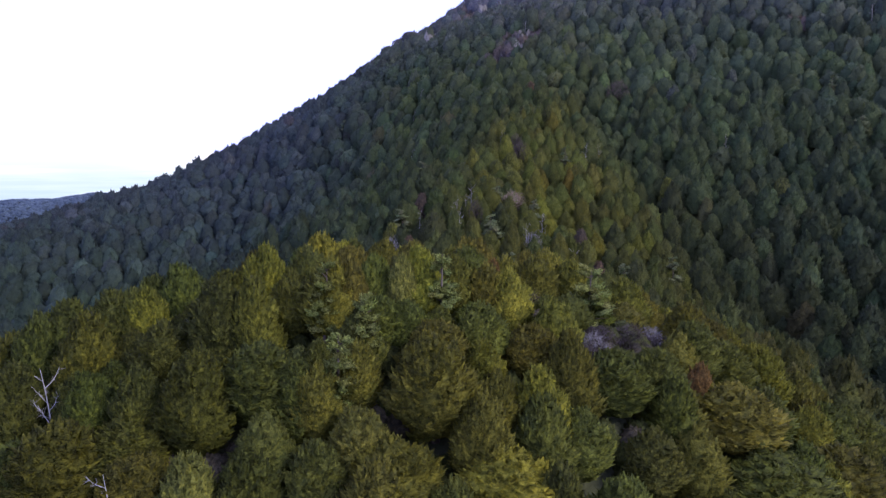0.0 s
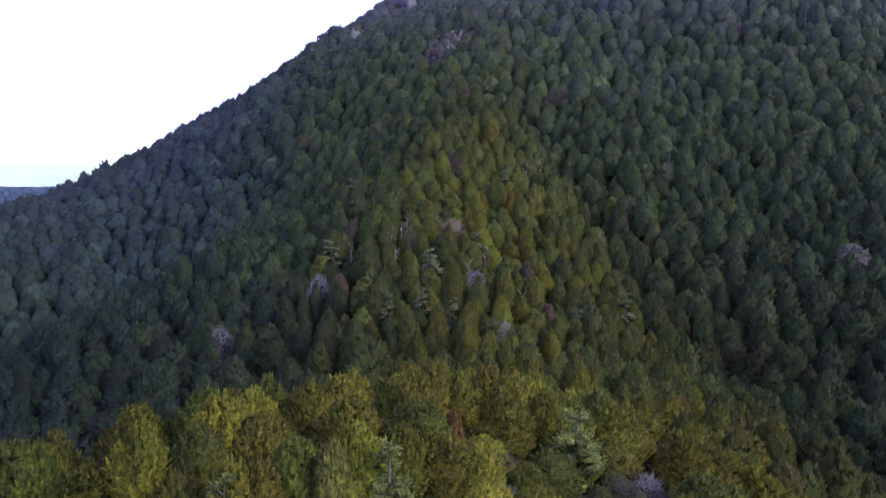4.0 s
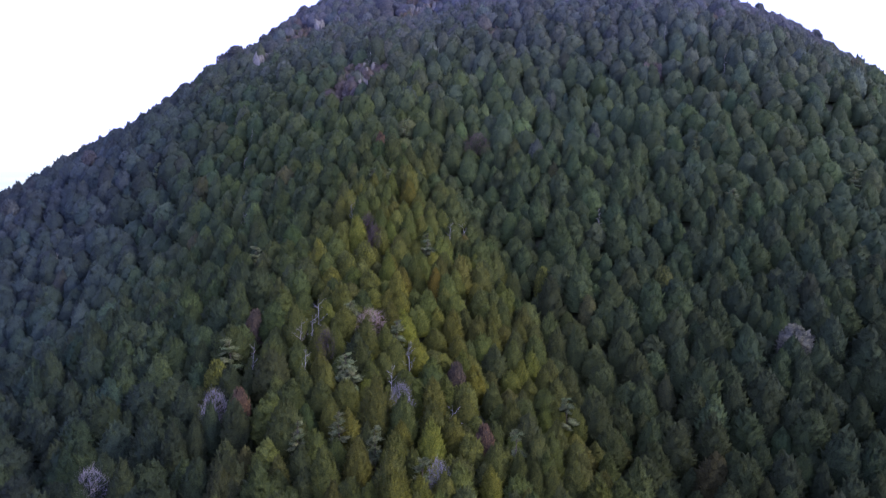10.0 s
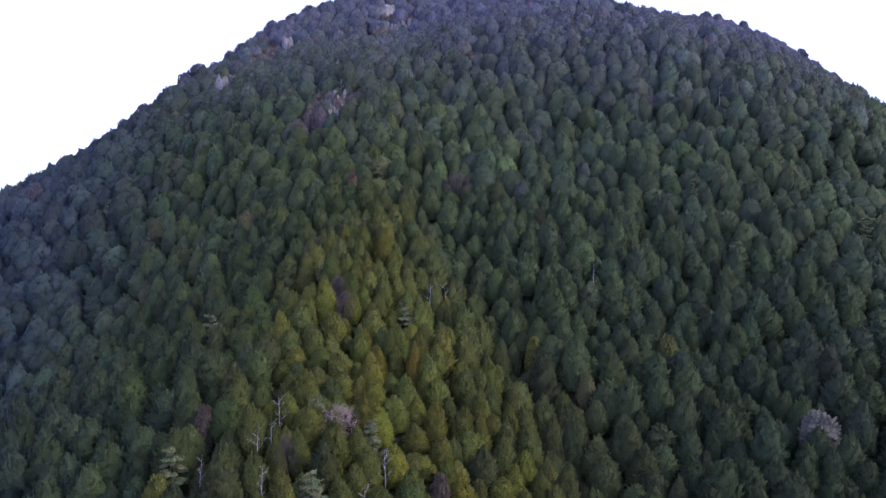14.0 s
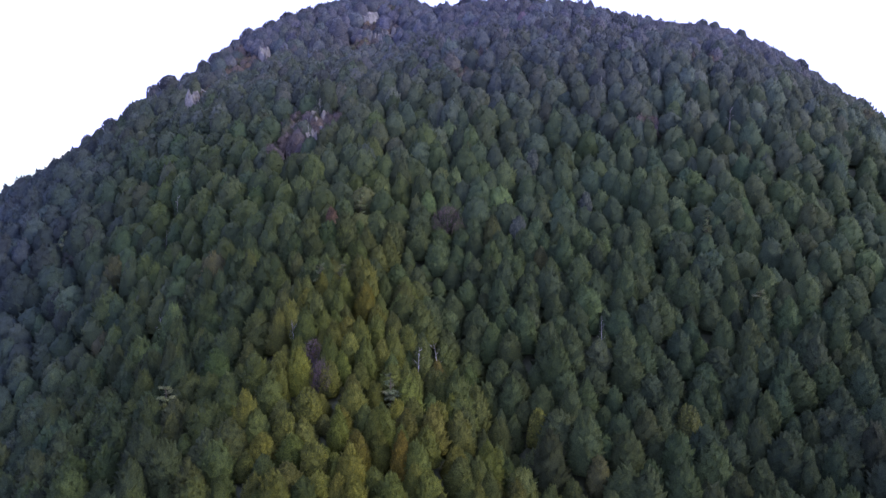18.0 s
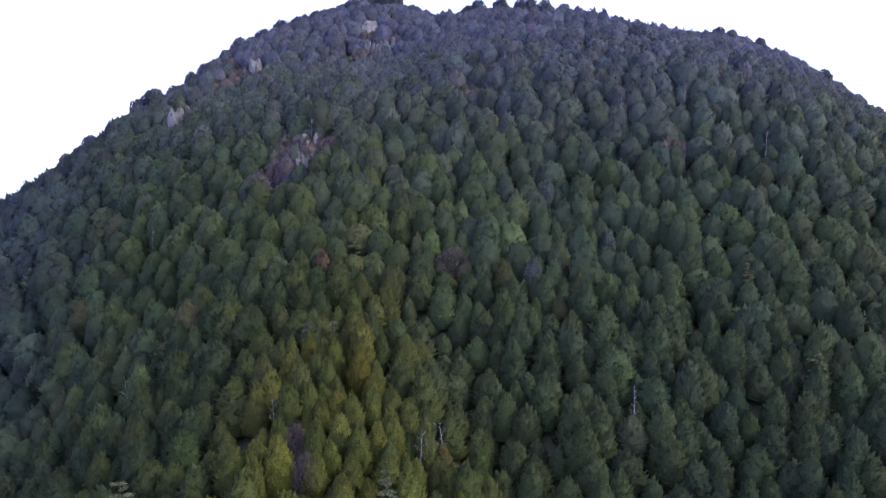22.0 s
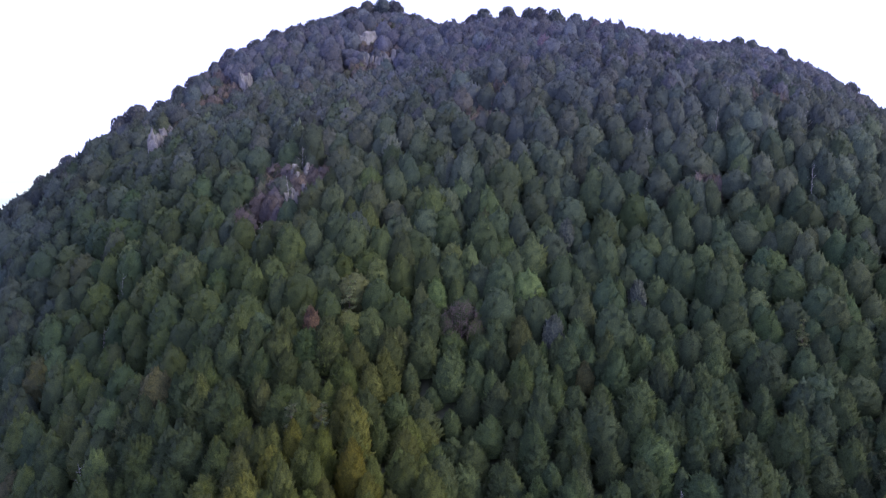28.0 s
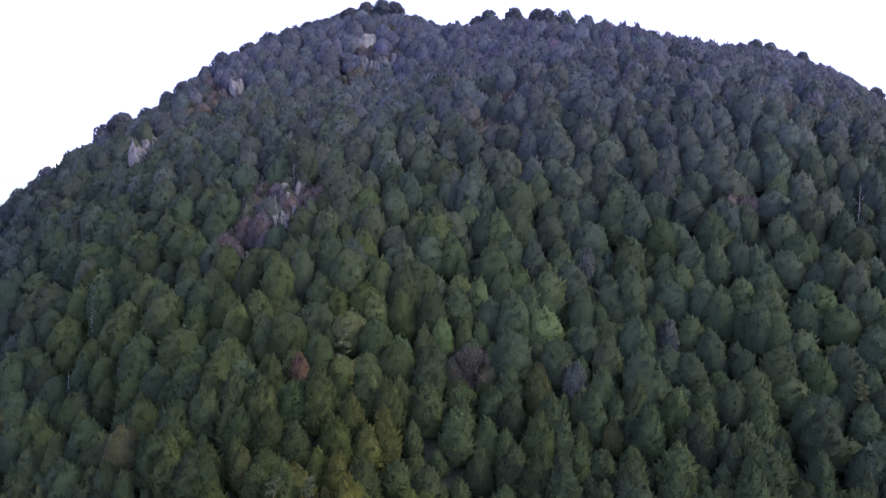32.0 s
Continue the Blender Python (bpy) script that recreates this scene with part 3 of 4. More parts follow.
def outcrop(x, y, r, rise=1.0):
    """A weathered crag: leaning, split shards that rise out of the forest, or a broad bald dome."""
    face = new("rock_outcrop")
    z = float(ground(np.array(x), np.array(y)))
    top = float(stand(np.array(x), np.array(y)))
    face.matrix_basis = pose(x, y, z)
    shards = [(0.0, 0.0, r * 1.1, top * 1.04, 0.55), (-4.5, -1.5, r * 0.65, top * 0.97, 0.5)] if r > 5 else []
    for k in range(6):
        w = min(3.4, 0.6 + rand.uniform(0.45, 1.0) * (r + 0.4))
        shards.append((rand.uniform(-1.5, 1.5) * (r + 1.2), rand.uniform(-6.0, 1.5), w, rise * top * ((0.48 if y < 480 else 0.74) + 0.38 * rand.random() ** 1.3), rand.uniform(0.3, 0.7)))
    for k, (dx, dy, w, tall, sharp) in enumerate(shards):
        # an angular block, split along steep planes, its faces broken up by smaller cracks
        bm = bmesh.new()
        lean = rand.uniform(-0.6, 0.6)
        for n in range(26):
            up = rand.uniform(-1, 1)
            a = rand.uniform(0, 6.283)
            q = (1 - sharp * (0.5 + 0.5 * up) ** 1.6) * rand.uniform(0.75, 1.05)
            bm.verts.new((q * math.cos(a) + lean * up, q * math.sin(a), up))
        hull = bmesh.ops.convex_hull(bm, input=bm.verts)
        bmesh.ops.delete(bm, geom=list({g for g in hull["geom_interior"] + hull["geom_unused"] if isinstance(g, bmesh.types.BMVert)}), context="VERTS")
        bmesh.ops.triangulate(bm, faces=bm.faces)
        bmesh.ops.subdivide_edges(bm, edges=bm.edges, cuts=3 if w > 3 else 2, use_grid_fill=True)
        bmesh.ops.triangulate(bm, faces=bm.faces)
        o = Vector((x * 0.37 + k * 3.1, y * 0.21, r))
        for v in bm.verts:
            p = v.co.copy()
            crack = abs(noise.noise(Vector((p.x * 4.2, p.y * 4.2, p.z * 1.1)) + o))
            v.co = p * (1 + 0.16 * noise.noise(p * 2.3 + o)) + Vector((p.x, p.y, 0)) * (0.28 * min(crack, 0.4) - 0.08) + 0.05 * noise.noise_vector(p * 7 + o)
        me = bpy.data.meshes.new("slab")
        bm.to_mesh(me)
        bm.free()
        me.materials.append(ROCK)
        ob = part("slab", me, face)
        low = float(ground(np.array(x + dx), np.array(y + dy))) - z
        ob.matrix_basis = pose(dx, dy, low + tall * 0.42, rand.uniform(-6, 10), rand.uniform(-10, 10), rand.uniform(-60, 60))
        ob.scale = (w, w * 0.75, tall * 0.55)
    tagged(face, "pale grey weathered rock crag showing through the forest", "rock", "rock outcrops")
    taken.append((x, y, 0.8 * r + 1.2))
    taken.append((x - 0.2 * r, y - r - 3, 3.5))
    LOWER.append((x - 0.04 * (y - 200), y - r - 9, 9.0))
    if y > 470:
        LOWER.append((x - 0.06 * (y - 200), y - r - 20, 8.0))


def scrub_patch(x, y, r):
    """A thicket of low bare bushes where no tall trees stand."""
    taken.append((x, y, r + 1))
    rng = np.random.default_rng(int(abs(x) * 7 + y))
    v, f, g, h, c, e, base = [], [], [], [], [], [], 0
    for i in range(int((10 if r > 3 else 4) + r * r * 0.5)):
        a, d = rng.uniform(0, 6.28), r * math.sqrt(rng.uniform(0, 1)) * 1.3
        bx, by = x + d * math.cos(a), y + d * math.sin(a)
        q, w, t, o = crown_mesh(int(rng.integers(1, 9999)), 70 if r > 3 else 190, 0.46 if r > 3 else 0.7, (8, 4), 0.16, 0.1, globe, 0.72, 0.5, 0.14 if r > 3 else 0.045, 16, 0.2)
        w = w if r > 3 else w[:0]
        s = rng.uniform(2.6, 4.4) if r > 3 else rng.uniform(0.9, 1.5)
        v.append(q * (s, s, float(stand(np.array(bx), np.array(by))) * (rng.uniform(0.45, 0.8) if r > 3 else rng.uniform(0.3, 0.5)) / TALL) + (bx, by, float(ground(np.array(bx), np.array(by))) - 0.2))
        f.append(w + base)
        g.append(t + base)
        h.append(o)
        base += len(q)
        tint = np.array([(0.115, 0.096, 0.1), (0.1, 0.088, 0.1), (0.13, 0.105, 0.095), (0.075, 0.08, 0.06)][int(rng.integers(0, 4))]) * rng.uniform(0.75, 1.25) * (1.0 if r > 3 else 0.3)
        c.append(np.tile((*tint, 1), (len(w), 1)))
        e.append(np.tile((*tint, 1), (len(t), 1)))
    ob = new("scrub", mesh_of("scrub", np.vstack(v), np.vstack(f), WOODS, np.vstack(c + e), np.vstack(g), np.vstack(h)))
    tagged(ob, "thicket of purplish-brown leafless trees on rocky ground", "scrub", kind="stuff")


outcrop(109.0, 580.3, 7.6)
outcrop(105.3, 553.3, 2.2)
outcrop(111.9, 551.5, 2.5)
outcrop(103.4, 497.4, 2.4)
outcrop(41.0, 551.3, 3.6, 1.25)
outcrop(-1.3, 485.0, 2.8, 1.2)
outcrop(4.8, 506.8, 4.0, 1.1)
outcrop(49.4, 404.5, 1.2, 1.2)
outcrop(47.8, 396.0, 1.1, 1.1)

scrub_patch(53.9, 397.7, 5.4)
scrub_patch(35.0, 395.6, 7.1)
scrub_patch(42.5, 407.4, 4.7)
scrub_patch(124.9, 592.6, 10.5)
scrub_patch(111.4, 610.2, 7.2)
scrub_patch(131.7, 431.0, 7.8)
scrub_patch(120.2, 409.4, 6.0)
scrub_patch(12.7, 542.4, 8.9)
scrub_patch(28.6, 552.2, 9.1)
scrub_patch(4.8, 506.8, 8.0)
scrub_patch(174.7, 347.2, 3.6)
scrub_patch(222.9, 376.6, 9.0)
scrub_patch(189.4, 475.8, 8.3)
scrub_patch(107.5, 570.0, 4.5)
scrub_patch(94.0, 546.0, 5.0)
scrub_patch(104.0, 541.0, 4.0)
scrub_patch(118.0, 560.0, 4.5)
scrub_patch(18.6, 72.0, 1.8)
scrub_patch(23.9, 76.8, 2.4)
scrub_patch(15.0, 66.8, 1.3)

special("greybare", 24.6, 77.6, 0.9)
special("greybare", 15.7, 67.8, 0.8)
special("pine", 17.4, 76.0, 2.5)
special("pine", 1.0, 65.1, 1.4)
special("pine", -9.7, 61.3, 1.1)
special("rust", 6.5, 74.1, 1.0)
special("bare", 10.4, 73.0, 1.1)
special("bare", 21.4, 74.4, 1.6)
special("bare", 17.2, 70.2, 1.7)
special("bare", 25.0, 75.6, 1.6)
special("bare", 14.6, 65.6, 1.6)
special("rust", 27.0, 68.1, 1.35)
special("pine", -5.2, 57.9, 1.2)
special("pine", -7.4, 54.4, 1.0)
special("snag", -30.3, 54.5, 1.7)
special("greybare", -34.9, 188.6, 3.3)
special("snag", 12.1, 220.5, 2.0)
special("snag", 7.0, 214.1, 2.2)
special("snag", 10.0, 214.8, 1.1)
special("snag", 7.5, 203.4, 2.1)
special("snag", -4.3, 211.5, 1.7)
special("bare", 12.7, 208.5, 1.9)
special("pinkbare", 24.4, 215.8, 3.7)
special("pine", 20.3, 220.0, 2.6)
special("pine", 30.7, 213.1, 2.5)
special("pine", 17.3, 198.9, 3.1)
special("pine", -9.0, 215.7, 2.9)
special("yellow", -12.1, 213.0, 3.1)
special("greybare", -12.0, 200.6, 2.8)
special("red", -6.8, 199.8, 1.6)
special("snag", 32.0, 203.3, 2.7)
special("greybare", 27.0, 188.2, 2.5)
special("snag", 26.1, 194.0, 1.3)
special("rust", 42.6, 199.7, 1.9)
special("yellow", 42.1, 191.1, 3.1)
special("snag", 36.7, 180.2, 1.7)
special("red", 42.5, 176.5, 1.7)
special("yellow", 38.4, 173.0, 2.8)
special("greybare", 29.8, 164.7, 2.2)
special("pine", 26.6, 164.6, 2.4)
special("pine", 19.5, 174.6, 2.3)
special("pine", 13.2, 180.8, 2.1)
special("pine", 4.9, 181.8, 2.1)
special("rust", -3.5, 227.3, 2.7)
special("pine", 47.7, 172.4, 2.1)
special("pine", 65.7, 187.6, 2.4)
special("grey", 135.7, 199.4, 4.8)
special("snag", -90.6, 383.6, 2.9)
special("snag", -8.4, 323.6, 1.8)
special("pine", -3.6, 272.4, 3.3)
special("snag", -55.2, 303.9, 1.7)
special("pine", 37.2, 300.3, 1.6)
special("pine", 43.2, 299.7, 1.9)
special("snag", 27.3, 278.1, 2.0)
special("bare", 31.0, 266.8, 1.7)
special("bare", 31.8, 258.5, 1.6)
special("pine", 47.4, 251.9, 2.4)
special("yellow", 22.8, 267.9, 2.8)
special("yellow", 33.9, 259.4, 2.4)
special("yellow", 27.7, 251.5, 3.1)
special("yellow", 27.0, 235.7, 2.8)
special("yellow", 22.4, 245.3, 2.5)
special("snag", 63.8, 268.8, 1.5)
special("snag", 56.9, 263.3, 1.1)
special("pine", 56.2, 340.2, 2.3)
special("red", 45.4, 333.6, 1.9)
special("bare", 84.8, 327.8, 4.9)
special("grey", 107.4, 318.1, 3.0)
special("yellow", 117.6, 235.7, 3.5)
special("yellow", 82.2, 244.9, 2.7)
special("snag", 109.9, 264.4, 1.6)
special("pine", 156.3, 257.2, 3.1)
special("snag", -10.6, 370.9, 1.7)
special("grey", 134.7, 321.6, 2.7)
special("pine", 163.7, 291.7, 1.8)
special("snag", 166.4, 368.9, 1.9)
special("snag", 190.7, 364.3, 4.1)
special("snag", 221.0, 355.4, 3.0)
special("snag", 201.7, 330.8, 1.7)
special("snag", 130.9, 498.7, 2.8)
special("snag", 51.3, 405.3, 2.3)
special("snag", 35.2, 377.0, 2.0)
special("snag", 45.3, 393.1, 2.9)
special("snag", -21.7, 45.8, 0.9)
special("pine", -50.5, 411.2, 4.0)
special("pine", 205.1, 256.0, 3.4)
special("grey", 125.2, 347.1, 2.6)
special("snag", -7.0, 387.9, 1.3)
special("snag", 155.8, 539.0, 6.3)
special("snag", 13.6, 499.8, 5.2)

# the skyline
for i, (x, y, r, h) in enumerate([
        (58, 627, 5.2, 12.8), (70, 628, 5.4, 10.6), (82, 631, 4.4, 11.2), (93, 631, 3.6, 10.0), (108, 631, 6.0, 12.2),
        (118, 630, 5.0, 14.0), (128, 628, 5.4, 15.5), (136, 626, 5.6, 15.6), (147, 617, 4.6, 11.2), (156, 608, 4.8, 11.0),
        (172, 592, 4.6, 12.5), (178, 589, 5.2, 15.4), (184, 585, 5.2, 16.2), (198, 579, 5.0, 15.0), (209, 570, 5.2, 15.6),
        (212, 562, 5.4, 17.0), (215, 546, 5.2, 17.0), (221, 532, 5.0, 15.2), (227, 522, 4.6, 13.4), (233, 512, 4.4, 12.6),
        (241, 499, 4.4, 13.0), (245, 484, 4.2, 12.4), (336, 574, 6.4, 13.6), (345, 570, 4.6, 11.4), (359, 563, 4.8, 13.8),
        (366, 558, 4.4, 13.2), (380, 545, 4.0, 13.4), (408, 514, 4.2, 14.2), (-65, 557, 4.4, 14.8), (-53, 563, 5.4, 14.6),
        (-59, 560, 3.8, 13.6), (-42, 566, 4.6, 13.6), (-29, 570, 4.2, 17.0), (-20, 573, 6.4, 17.0), (-10, 594, 4.6, 12.6),
        (0, 611, 4.6, 13.8), (8, 616, 4.8, 13.4), (21, 618, 4.4, 12.8), (30, 620, 4.8, 15.2), (46, 624, 5.0, 12.2),
        (-71, 552, 3.8, 12.2), (-93, 460, 4.2, 15.0), (-126, 437, 4.0, 15.0)]):
    ridge_tree(x, y, 1.15 * r, h, i)

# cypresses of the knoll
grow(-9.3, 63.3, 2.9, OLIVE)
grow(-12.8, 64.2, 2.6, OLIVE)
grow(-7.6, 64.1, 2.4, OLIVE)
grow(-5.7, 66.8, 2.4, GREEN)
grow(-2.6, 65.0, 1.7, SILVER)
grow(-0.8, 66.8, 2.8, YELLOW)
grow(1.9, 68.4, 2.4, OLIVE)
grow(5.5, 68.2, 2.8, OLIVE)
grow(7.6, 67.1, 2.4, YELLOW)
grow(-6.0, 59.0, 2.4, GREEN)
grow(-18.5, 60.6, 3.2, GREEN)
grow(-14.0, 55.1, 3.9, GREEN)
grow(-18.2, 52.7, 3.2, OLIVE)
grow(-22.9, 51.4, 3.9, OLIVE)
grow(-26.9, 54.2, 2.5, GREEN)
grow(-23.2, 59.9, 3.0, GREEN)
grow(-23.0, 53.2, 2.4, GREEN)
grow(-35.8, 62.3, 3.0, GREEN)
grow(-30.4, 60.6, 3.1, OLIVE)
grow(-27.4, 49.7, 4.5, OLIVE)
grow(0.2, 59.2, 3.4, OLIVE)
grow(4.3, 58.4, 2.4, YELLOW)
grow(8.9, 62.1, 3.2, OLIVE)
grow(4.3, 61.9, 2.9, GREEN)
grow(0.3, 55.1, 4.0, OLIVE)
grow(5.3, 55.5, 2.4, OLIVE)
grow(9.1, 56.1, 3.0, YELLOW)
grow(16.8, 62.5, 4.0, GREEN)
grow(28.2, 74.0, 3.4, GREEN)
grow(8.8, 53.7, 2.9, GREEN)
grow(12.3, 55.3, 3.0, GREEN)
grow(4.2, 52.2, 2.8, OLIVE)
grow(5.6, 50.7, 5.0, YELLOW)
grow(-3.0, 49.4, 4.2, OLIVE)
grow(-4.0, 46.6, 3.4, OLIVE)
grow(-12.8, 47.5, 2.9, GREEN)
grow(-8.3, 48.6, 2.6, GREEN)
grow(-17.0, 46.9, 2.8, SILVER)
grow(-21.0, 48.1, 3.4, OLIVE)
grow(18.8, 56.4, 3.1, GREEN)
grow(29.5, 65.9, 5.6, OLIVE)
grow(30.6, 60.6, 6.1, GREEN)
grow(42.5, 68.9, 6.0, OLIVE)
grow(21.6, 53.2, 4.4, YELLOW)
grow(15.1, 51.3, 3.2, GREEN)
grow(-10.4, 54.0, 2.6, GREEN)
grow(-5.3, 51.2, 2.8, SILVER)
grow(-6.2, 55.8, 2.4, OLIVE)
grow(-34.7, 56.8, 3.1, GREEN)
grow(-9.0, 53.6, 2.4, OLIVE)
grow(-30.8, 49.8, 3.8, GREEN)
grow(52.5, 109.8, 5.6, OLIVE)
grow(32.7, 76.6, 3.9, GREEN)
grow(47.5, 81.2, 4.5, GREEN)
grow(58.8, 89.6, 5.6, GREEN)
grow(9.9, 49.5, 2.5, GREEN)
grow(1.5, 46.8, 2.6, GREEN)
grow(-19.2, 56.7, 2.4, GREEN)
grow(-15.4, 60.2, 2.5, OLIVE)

# ---- the forest: trees too many to count ----
rng = np.random.default_rng(11)
PATH_X, PATH_Y = np.linspace(0, 31.5, 40), np.linspace(0, 176, 40)


def scatter(x0, x1, y0, y1, step):
    xs, ys = np.meshgrid(np.arange(x0, x1, step), np.arange(y0, y1, step * 0.87))
    xs = xs + (np.arange(len(ys)) % 2)[:, None] * step * 0.5
    xs, ys = xs + rng.normal(0, step * 0.25, xs.shape), ys + rng.normal(0, step * 0.25, ys.shape)
    return xs.ravel(), ys.ravel()


def free(xs, ys, rs):
    ok = np.ones(len(xs), bool)
    for tx, ty, tr in taken:
        ok &= (xs - tx) ** 2 + (ys - ty) ** 2 > (tr * 0.75 + rs * 0.4) ** 2
    return ok


RIDGE = [(-80, 545), (-46, 565), (-20, 573), (-3, 609), (30, 620), (69, 628), (109, 631), (133, 627), (150, 614), (170, 593), (198, 579), (212, 564), (221, 531), (241, 499), (246, 470)]
EAST_RIDGE = [(310, 574), (336, 574), (359, 563), (380, 545), (416, 506)]


def near_ridge(xs, ys):
    """1 within some twenty metres of the summit ridges, 0 away from them."""
    gap = np.full(len(xs), 1e9)
    for line in (RIDGE, EAST_RIDGE):
        for (ax_, ay_), (cx, cy) in zip(line, line[1:]):
            k = np.clip(((xs - ax_) * (cx - ax_) + (ys - ay_) * (cy - ay_)) / ((cx - ax_) ** 2 + (cy - ay_) ** 2), 0, 1)
            gap = np.minimum(gap, np.hypot(xs - ax_ - k * (cx - ax_), ys - ay_ - k * (cy - ay_)))
    return np.clip((30 - gap) / 10, 0, 1)


def tint_of(xs, ys):
    """Each tree's tint, with light painted in: yellower and sunlit on the crest, shaded on the flanks, hazy high up and
    west, with odd ones between.
    """
    n = len(xs)
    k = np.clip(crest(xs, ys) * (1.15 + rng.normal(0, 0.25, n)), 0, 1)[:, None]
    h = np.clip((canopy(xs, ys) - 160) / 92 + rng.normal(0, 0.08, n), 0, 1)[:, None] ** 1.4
    pick = rng.random(n)[:, None]
    low = np.where(pick < 0.5, SLOPE, DEEP)
    # bluish haze and shade painted into trees far west, far east and low down
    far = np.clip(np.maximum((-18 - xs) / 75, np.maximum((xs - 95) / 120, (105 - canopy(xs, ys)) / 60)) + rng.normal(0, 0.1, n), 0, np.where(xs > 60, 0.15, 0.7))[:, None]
    low = low * (1 - far) + np.array(BLUE_HAZE) * far
    # distance haze painted in on the far west slope
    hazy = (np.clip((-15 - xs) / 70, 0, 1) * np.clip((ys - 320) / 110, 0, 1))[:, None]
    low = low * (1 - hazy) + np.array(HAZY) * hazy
    # brightness by place painted into the tint, with shade in the gully
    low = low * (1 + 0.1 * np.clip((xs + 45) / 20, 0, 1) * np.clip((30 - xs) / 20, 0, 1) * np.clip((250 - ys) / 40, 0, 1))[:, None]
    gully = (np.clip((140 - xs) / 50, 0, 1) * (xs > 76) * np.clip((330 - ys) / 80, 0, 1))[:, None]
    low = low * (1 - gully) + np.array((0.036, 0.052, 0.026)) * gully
    # darker low down and brighter upslope, in place of shade and haze
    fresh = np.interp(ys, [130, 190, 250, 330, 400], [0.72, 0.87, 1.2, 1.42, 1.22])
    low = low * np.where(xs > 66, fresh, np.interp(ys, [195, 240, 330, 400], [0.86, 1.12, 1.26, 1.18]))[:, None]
    # distance haze mixed into the tint of the upper trees
    base = low * (1 - h) + np.array(HIGH_HAZE) * h
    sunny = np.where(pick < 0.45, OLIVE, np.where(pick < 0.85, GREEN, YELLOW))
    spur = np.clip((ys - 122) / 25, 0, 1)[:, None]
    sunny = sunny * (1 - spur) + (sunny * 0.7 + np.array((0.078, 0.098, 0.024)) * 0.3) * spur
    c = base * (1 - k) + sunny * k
    c = c * (1 + np.clip(rng.normal(0, 0.13, (n, 1)), -0.28, 0.34)) * (1 + rng.normal(0, 0.035, (n, 3)))
    odd = rng.random(n)
    c[odd < 0.006] *= (1.28, 0.98, 1.0)
    c[odd > 0.96] *= (1.3, 1.26, 1.3)
    c[(odd > 0.89) & (odd < 0.94) & (k[:, 0] > 0.4)] *= (1.22, 1.17, 0.92)
    return np.clip(c, 0.006, 1)


# single cypresses fill the knoll
fx, fy = scatter(-50, 68, 27, 114, 5.3)
near = free(fx, fy, 4.0) & (canopy(fx, fy) > 74)
order = np.argsort(np.hypot(fx - 2, fy - 58) + 1000 * ~near)
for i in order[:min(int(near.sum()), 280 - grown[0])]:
    # greener to the west; more yellow ones at the back stand in for light
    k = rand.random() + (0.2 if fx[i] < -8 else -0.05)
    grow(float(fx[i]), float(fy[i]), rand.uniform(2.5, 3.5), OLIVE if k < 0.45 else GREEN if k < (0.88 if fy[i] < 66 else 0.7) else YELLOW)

# young trees in the gaps between them
fx, fy = scatter(-44, 60, 28, 100, 2.6)
made = 0
for i in np.argsort(np.hypot(fx - 2, fy - 55)):
    x, y = float(fx[i]), float(fy[i])
    if made < 85 and all((x - tx) ** 2 + (y - ty) ** 2 > (tr * 1.05 + 0.8) ** 2 for tx, ty, tr in taken):
        grow(x, y, rand.uniform(1.6, 2.2), GREEN, float(stand(np.array(x), np.array(y))) * rand.uniform(0.55, 0.75))
        made += 1

FORMS = (dome, bullet, haystack, bullet)
LODS = [[crown_mesh(200 + s, 280, 0.3, (14, 7), 0.05, FOOT, FORMS[s % 4], 0.94, 0.24, 0.38, 60, 0.08) for s in range(8)],
        [crown_mesh(300 + s, 170, 0.31, (12, 7), 0.05, FOOT, FORMS[s % 4], 0.95, 0.22, 0.42, 50, 0.08) for s in range(8)],
        [crown_mesh(400 + s, 84, 0.25, (12, 6), 0.07, FOOT, (haystack, dome, globe, haystack)[s % 4], 1.0, 0.2, 0.5, 26, 0.11) for s in range(8)],
        [crown_mesh(500 + s, 12, 0.45, (6, 3), 0.06, FOOT, dome, 0.92) for s in range(4)],
        [crown_mesh(600 + s, 4, 0.5, (5, 2), 0.06, FOOT, dome, 0.95) for s in range(4)]]


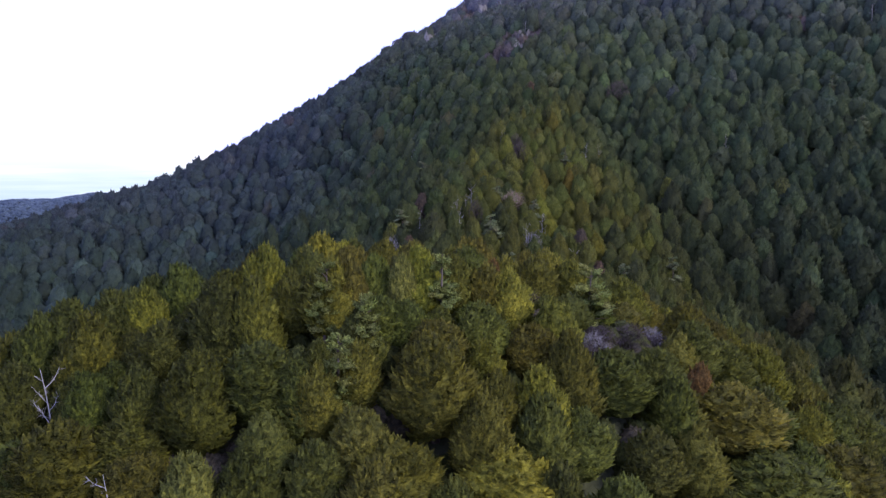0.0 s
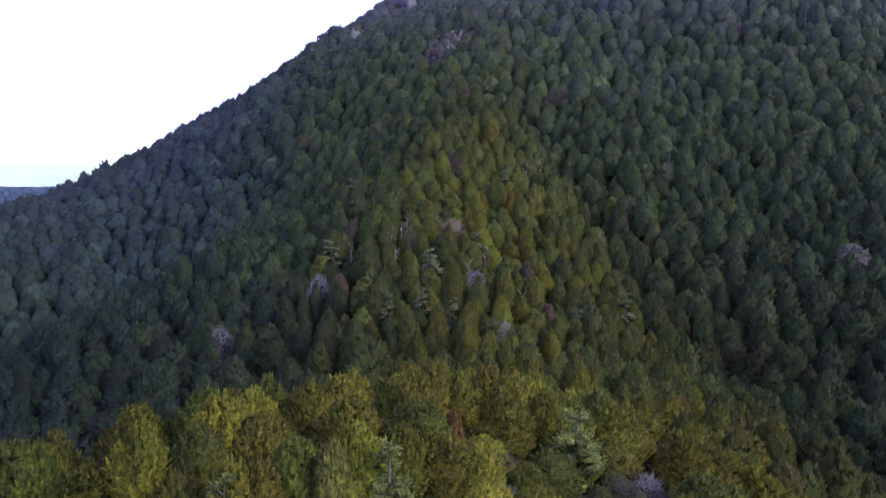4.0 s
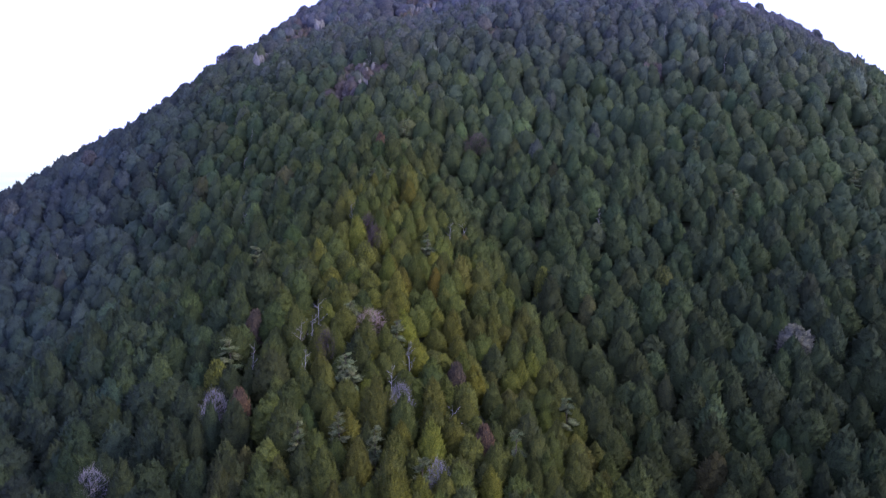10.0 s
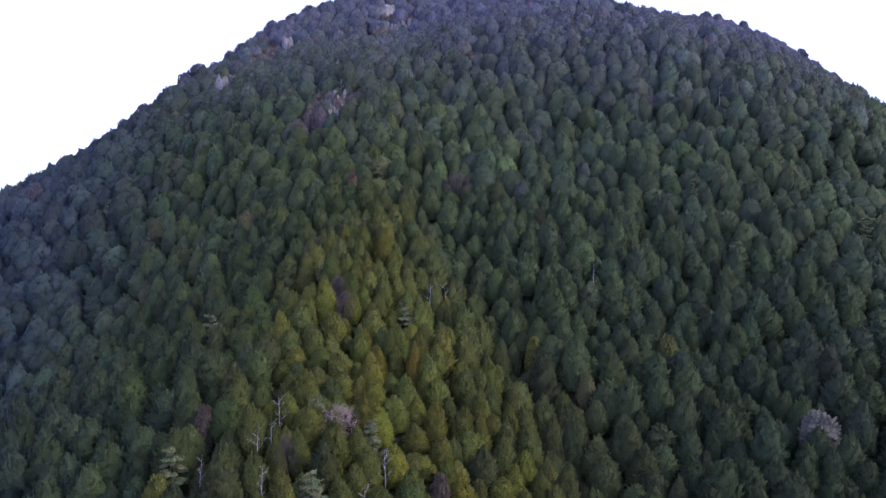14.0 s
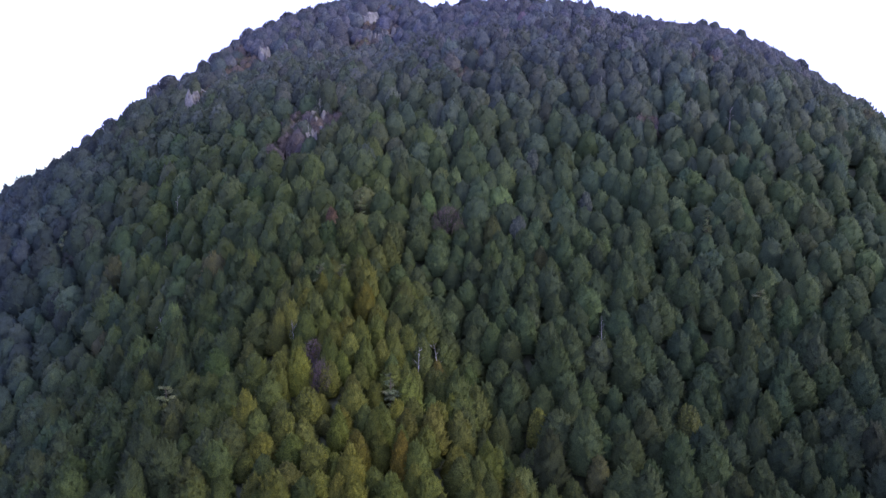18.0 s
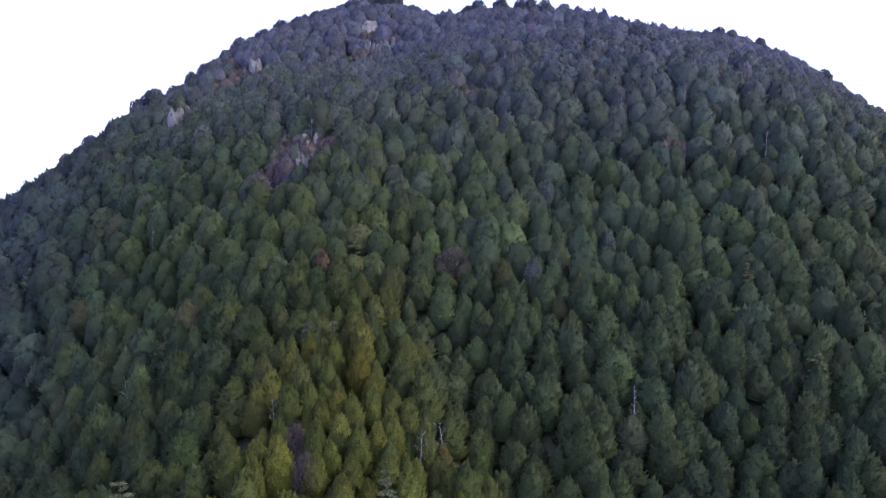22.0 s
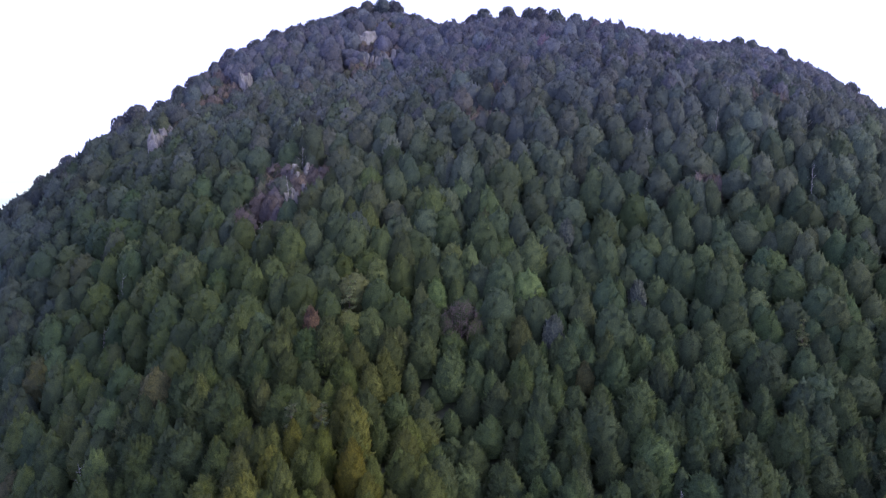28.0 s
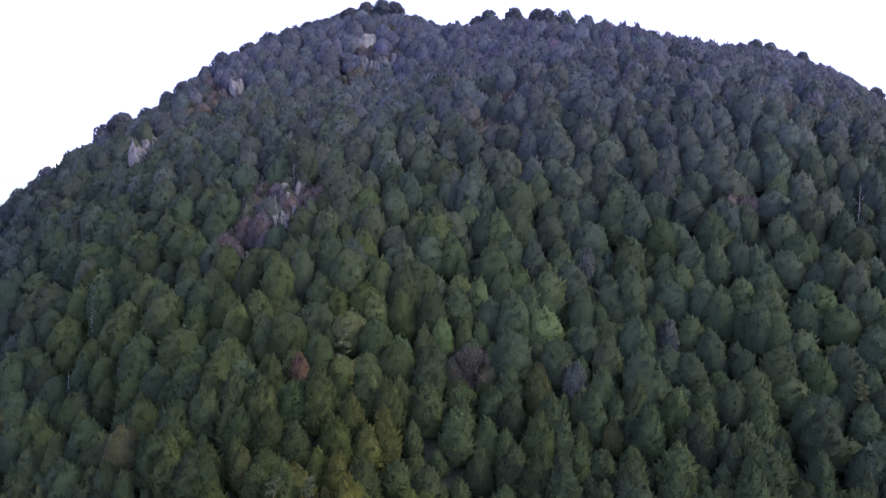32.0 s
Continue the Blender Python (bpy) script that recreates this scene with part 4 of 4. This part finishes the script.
def woods(name, label, xs, ys, rs, hs, tints, lods, sink=0.0):
    """Many trees as one mesh."""
    vs, fs, ts, ns, cs, es, base = [], [], [], [], [], [], 0
    zs = ground(xs, ys) - sink
    turn, which = rng.uniform(0, 6.283, len(xs)), rng.integers(0, 24, len(xs))
    for lod in np.unique(lods):
        forms = LODS[lod]
        for w in range(len(forms)):
            pick = np.where((lods == lod) & (which % len(forms) == w))[0]
            if not len(pick):
                continue
            q, f, t, o = forms[w]
            ct, st = np.cos(turn[pick])[:, None], np.sin(turn[pick])[:, None]
            r = rs[pick][:, None]
            x = (q[:, 0] * ct - q[:, 1] * st) * r + xs[pick][:, None]
            y = (q[:, 0] * st + q[:, 1] * ct) * r + ys[pick][:, None]
            z = q[:, 2] * (hs[pick] / TALL)[:, None] + zs[pick][:, None]
            ns.append(np.stack([o[:, 0] * ct - o[:, 1] * st, o[:, 0] * st + o[:, 1] * ct, np.broadcast_to(o[:, 2], x.shape)], -1).reshape(-1, 3))
            step = (np.arange(len(pick)) * len(q))[:, None, None] + base
            vs.append(np.stack([x, y, z], -1).reshape(-1, 3))
            fs.append((f[None] + step).reshape(-1, 4))
            ts.append((t[None] + step).reshape(-1, 3))
            four = np.hstack([tints[pick], np.ones((len(pick), 1))])
            cs.append(np.repeat(four, len(f), 0))
            es.append(np.repeat(four, len(t), 0))
            base += len(pick) * len(q)
    ob = new(name, mesh_of(name, np.vstack(vs), np.vstack(fs), WOODS, np.vstack(cs + es), np.vstack(ts), np.vstack(ns)))
    return tagged(ob, label, "forest", kind="stuff")


ax, ay = scatter(-330, 450, -55, 355, 7.7)
hx, hy = scatter(-330, 450, 360, 690, 7.4)
ax, ay = np.concatenate([ax, hx]), np.concatenate([ay, hy])
bx_, by_ = scatter(-70, 120, -55, 330, 5.7)
ca, cb = crest(ax, ay), crest(bx_, by_)
ax, ay = ax[ca < 0.42], ay[ca < 0.42]
bx_, by_ = bx_[cb >= 0.42], by_[cb >= 0.42]
xs, ys = np.concatenate([ax, bx_]), np.concatenate([ay, by_])
rs = np.concatenate([(3.9 + 1.9 * rng.random(len(ax)) ** 1.3) * np.interp(ay, [320, 400], [1.0, 1.25]), rng.uniform(2.7, 4.4, len(bx_))])
BACK = np.interp(xs, [-300, -60, 0, 65, 125, 200, 255, 330, 450], [470, 565, 615, 658, 665, 625, 565, 605, 600])
keep = free(xs, ys, rs) & (canopy(xs, ys) > -20) & (ys < BACK)
xs, ys, rs = xs[keep], ys[keep], rs[keep]
# younger trees close the gaps
qx, qy = scatter(-110, 230, 24, 420, 4.2)
for x, y in zip(qx[free(qx, qy, 2.5)], qy[free(qx, qy, 2.5)]):
    if np.all((xs - x) ** 2 + (ys - y) ** 2 > (rs * 0.55 + 1.6) ** 2):
        xs, ys, rs = np.append(xs, x), np.append(ys, y), np.append(rs, 3.1)
swell = np.sin(xs / 7.3 + 1.7 * np.sin(ys / 13.0)) * np.sin(ys / 8.1 + 1.3 * np.sin(xs / 17.0)) + 0.7 * np.sin(xs / 19.0 + ys / 23.0)
hs = stand(xs, ys) + 1.1 * swell + np.clip(rng.normal(0.1, 1.6, len(xs)), -3.2, 3.6) + (rs - 4.2) * 0.6
hs = np.where(rs == 3.1, hs * 0.78, hs)
for lx, ly, lr in LOWER:
    hs = np.where((xs - lx) ** 2 + (ys - ly) ** 2 < lr * lr, hs * 0.62, hs)
# the tallest trees of the ridge stand out over lower ones
brow = near_ridge(xs, ys)
hs = hs * (1 - brow) + np.minimum(hs, stand(xs, ys) - 1.5 + rng.uniform(-1.5, 1.0, len(xs))) * brow
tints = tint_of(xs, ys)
away = np.min(np.hypot(xs[:, None] - PATH_X, ys[:, None] - PATH_Y), 1)
lods = np.digitize(away, [70, 160])
# thinner, coarser woods outside the open view of the valley and the slopes
west = np.interp(ys, [40, 140, 200, 300, 400, 520], [-60, -90, -150, -210, -270, -330])
east = np.interp(ys, [40, 100, 200, 320, 380, 460], [60, 105, 195, 315, 350, 460])
aside = (xs < west) | (xs > east) | (ys < 30)
lods[aside] = 3
rs[aside] *= 1.3
keep = ~aside | (rng.random(len(xs)) < 0.6)
xs, ys, rs, hs, tints, lods = xs[keep], ys[keep], rs[keep], hs[keep], tints[keep], lods[keep]
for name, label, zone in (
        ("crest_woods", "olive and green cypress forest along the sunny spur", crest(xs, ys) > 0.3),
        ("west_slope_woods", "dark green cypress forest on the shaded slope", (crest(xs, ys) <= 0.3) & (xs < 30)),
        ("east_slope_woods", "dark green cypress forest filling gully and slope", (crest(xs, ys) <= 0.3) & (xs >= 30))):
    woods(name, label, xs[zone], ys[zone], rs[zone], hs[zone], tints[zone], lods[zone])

# bushes between the trees of the knoll
ux, uy = scatter(-48, 60, 26, 100, 2.2)
ok = canopy(ux, uy) > 62
for tx, ty, tr in taken:
    if ty < 110:
        ok &= (ux - tx) ** 2 + (uy - ty) ** 2 > (tr * 0.5 + 0.3) ** 2
ux, uy = ux[ok], uy[ok]
n = len(ux)
bush = np.where(rng.random(n)[:, None] < 0.75, (0.06, 0.07, 0.022), (0.09, 0.078, 0.062)) * rng.uniform(0.7, 1.2, (n, 1))
woods("undergrowth", "dark green and brown bushes under the knoll's trees", ux, uy, rng.uniform(1.3, 2.0, n), rng.uniform(1.4, 3.0, n), bush, np.full(n, 2), 0.2)

# woods on the far low ridge
fx, fy = scatter(-1600, -300, 1150, 2150, 8.5)
u, v = (fx + 1150) * 0.85 + (fy - 1480) * 0.53, -(fx + 1150) * 0.53 + (fy - 1480) * 0.85
ok = (np.abs(v + 70) < 170) & (u > -230) & (u < 750)
fx, fy = fx[ok], fy[ok]
n = len(fx)
# blue haze of distance is painted into these trees' tint
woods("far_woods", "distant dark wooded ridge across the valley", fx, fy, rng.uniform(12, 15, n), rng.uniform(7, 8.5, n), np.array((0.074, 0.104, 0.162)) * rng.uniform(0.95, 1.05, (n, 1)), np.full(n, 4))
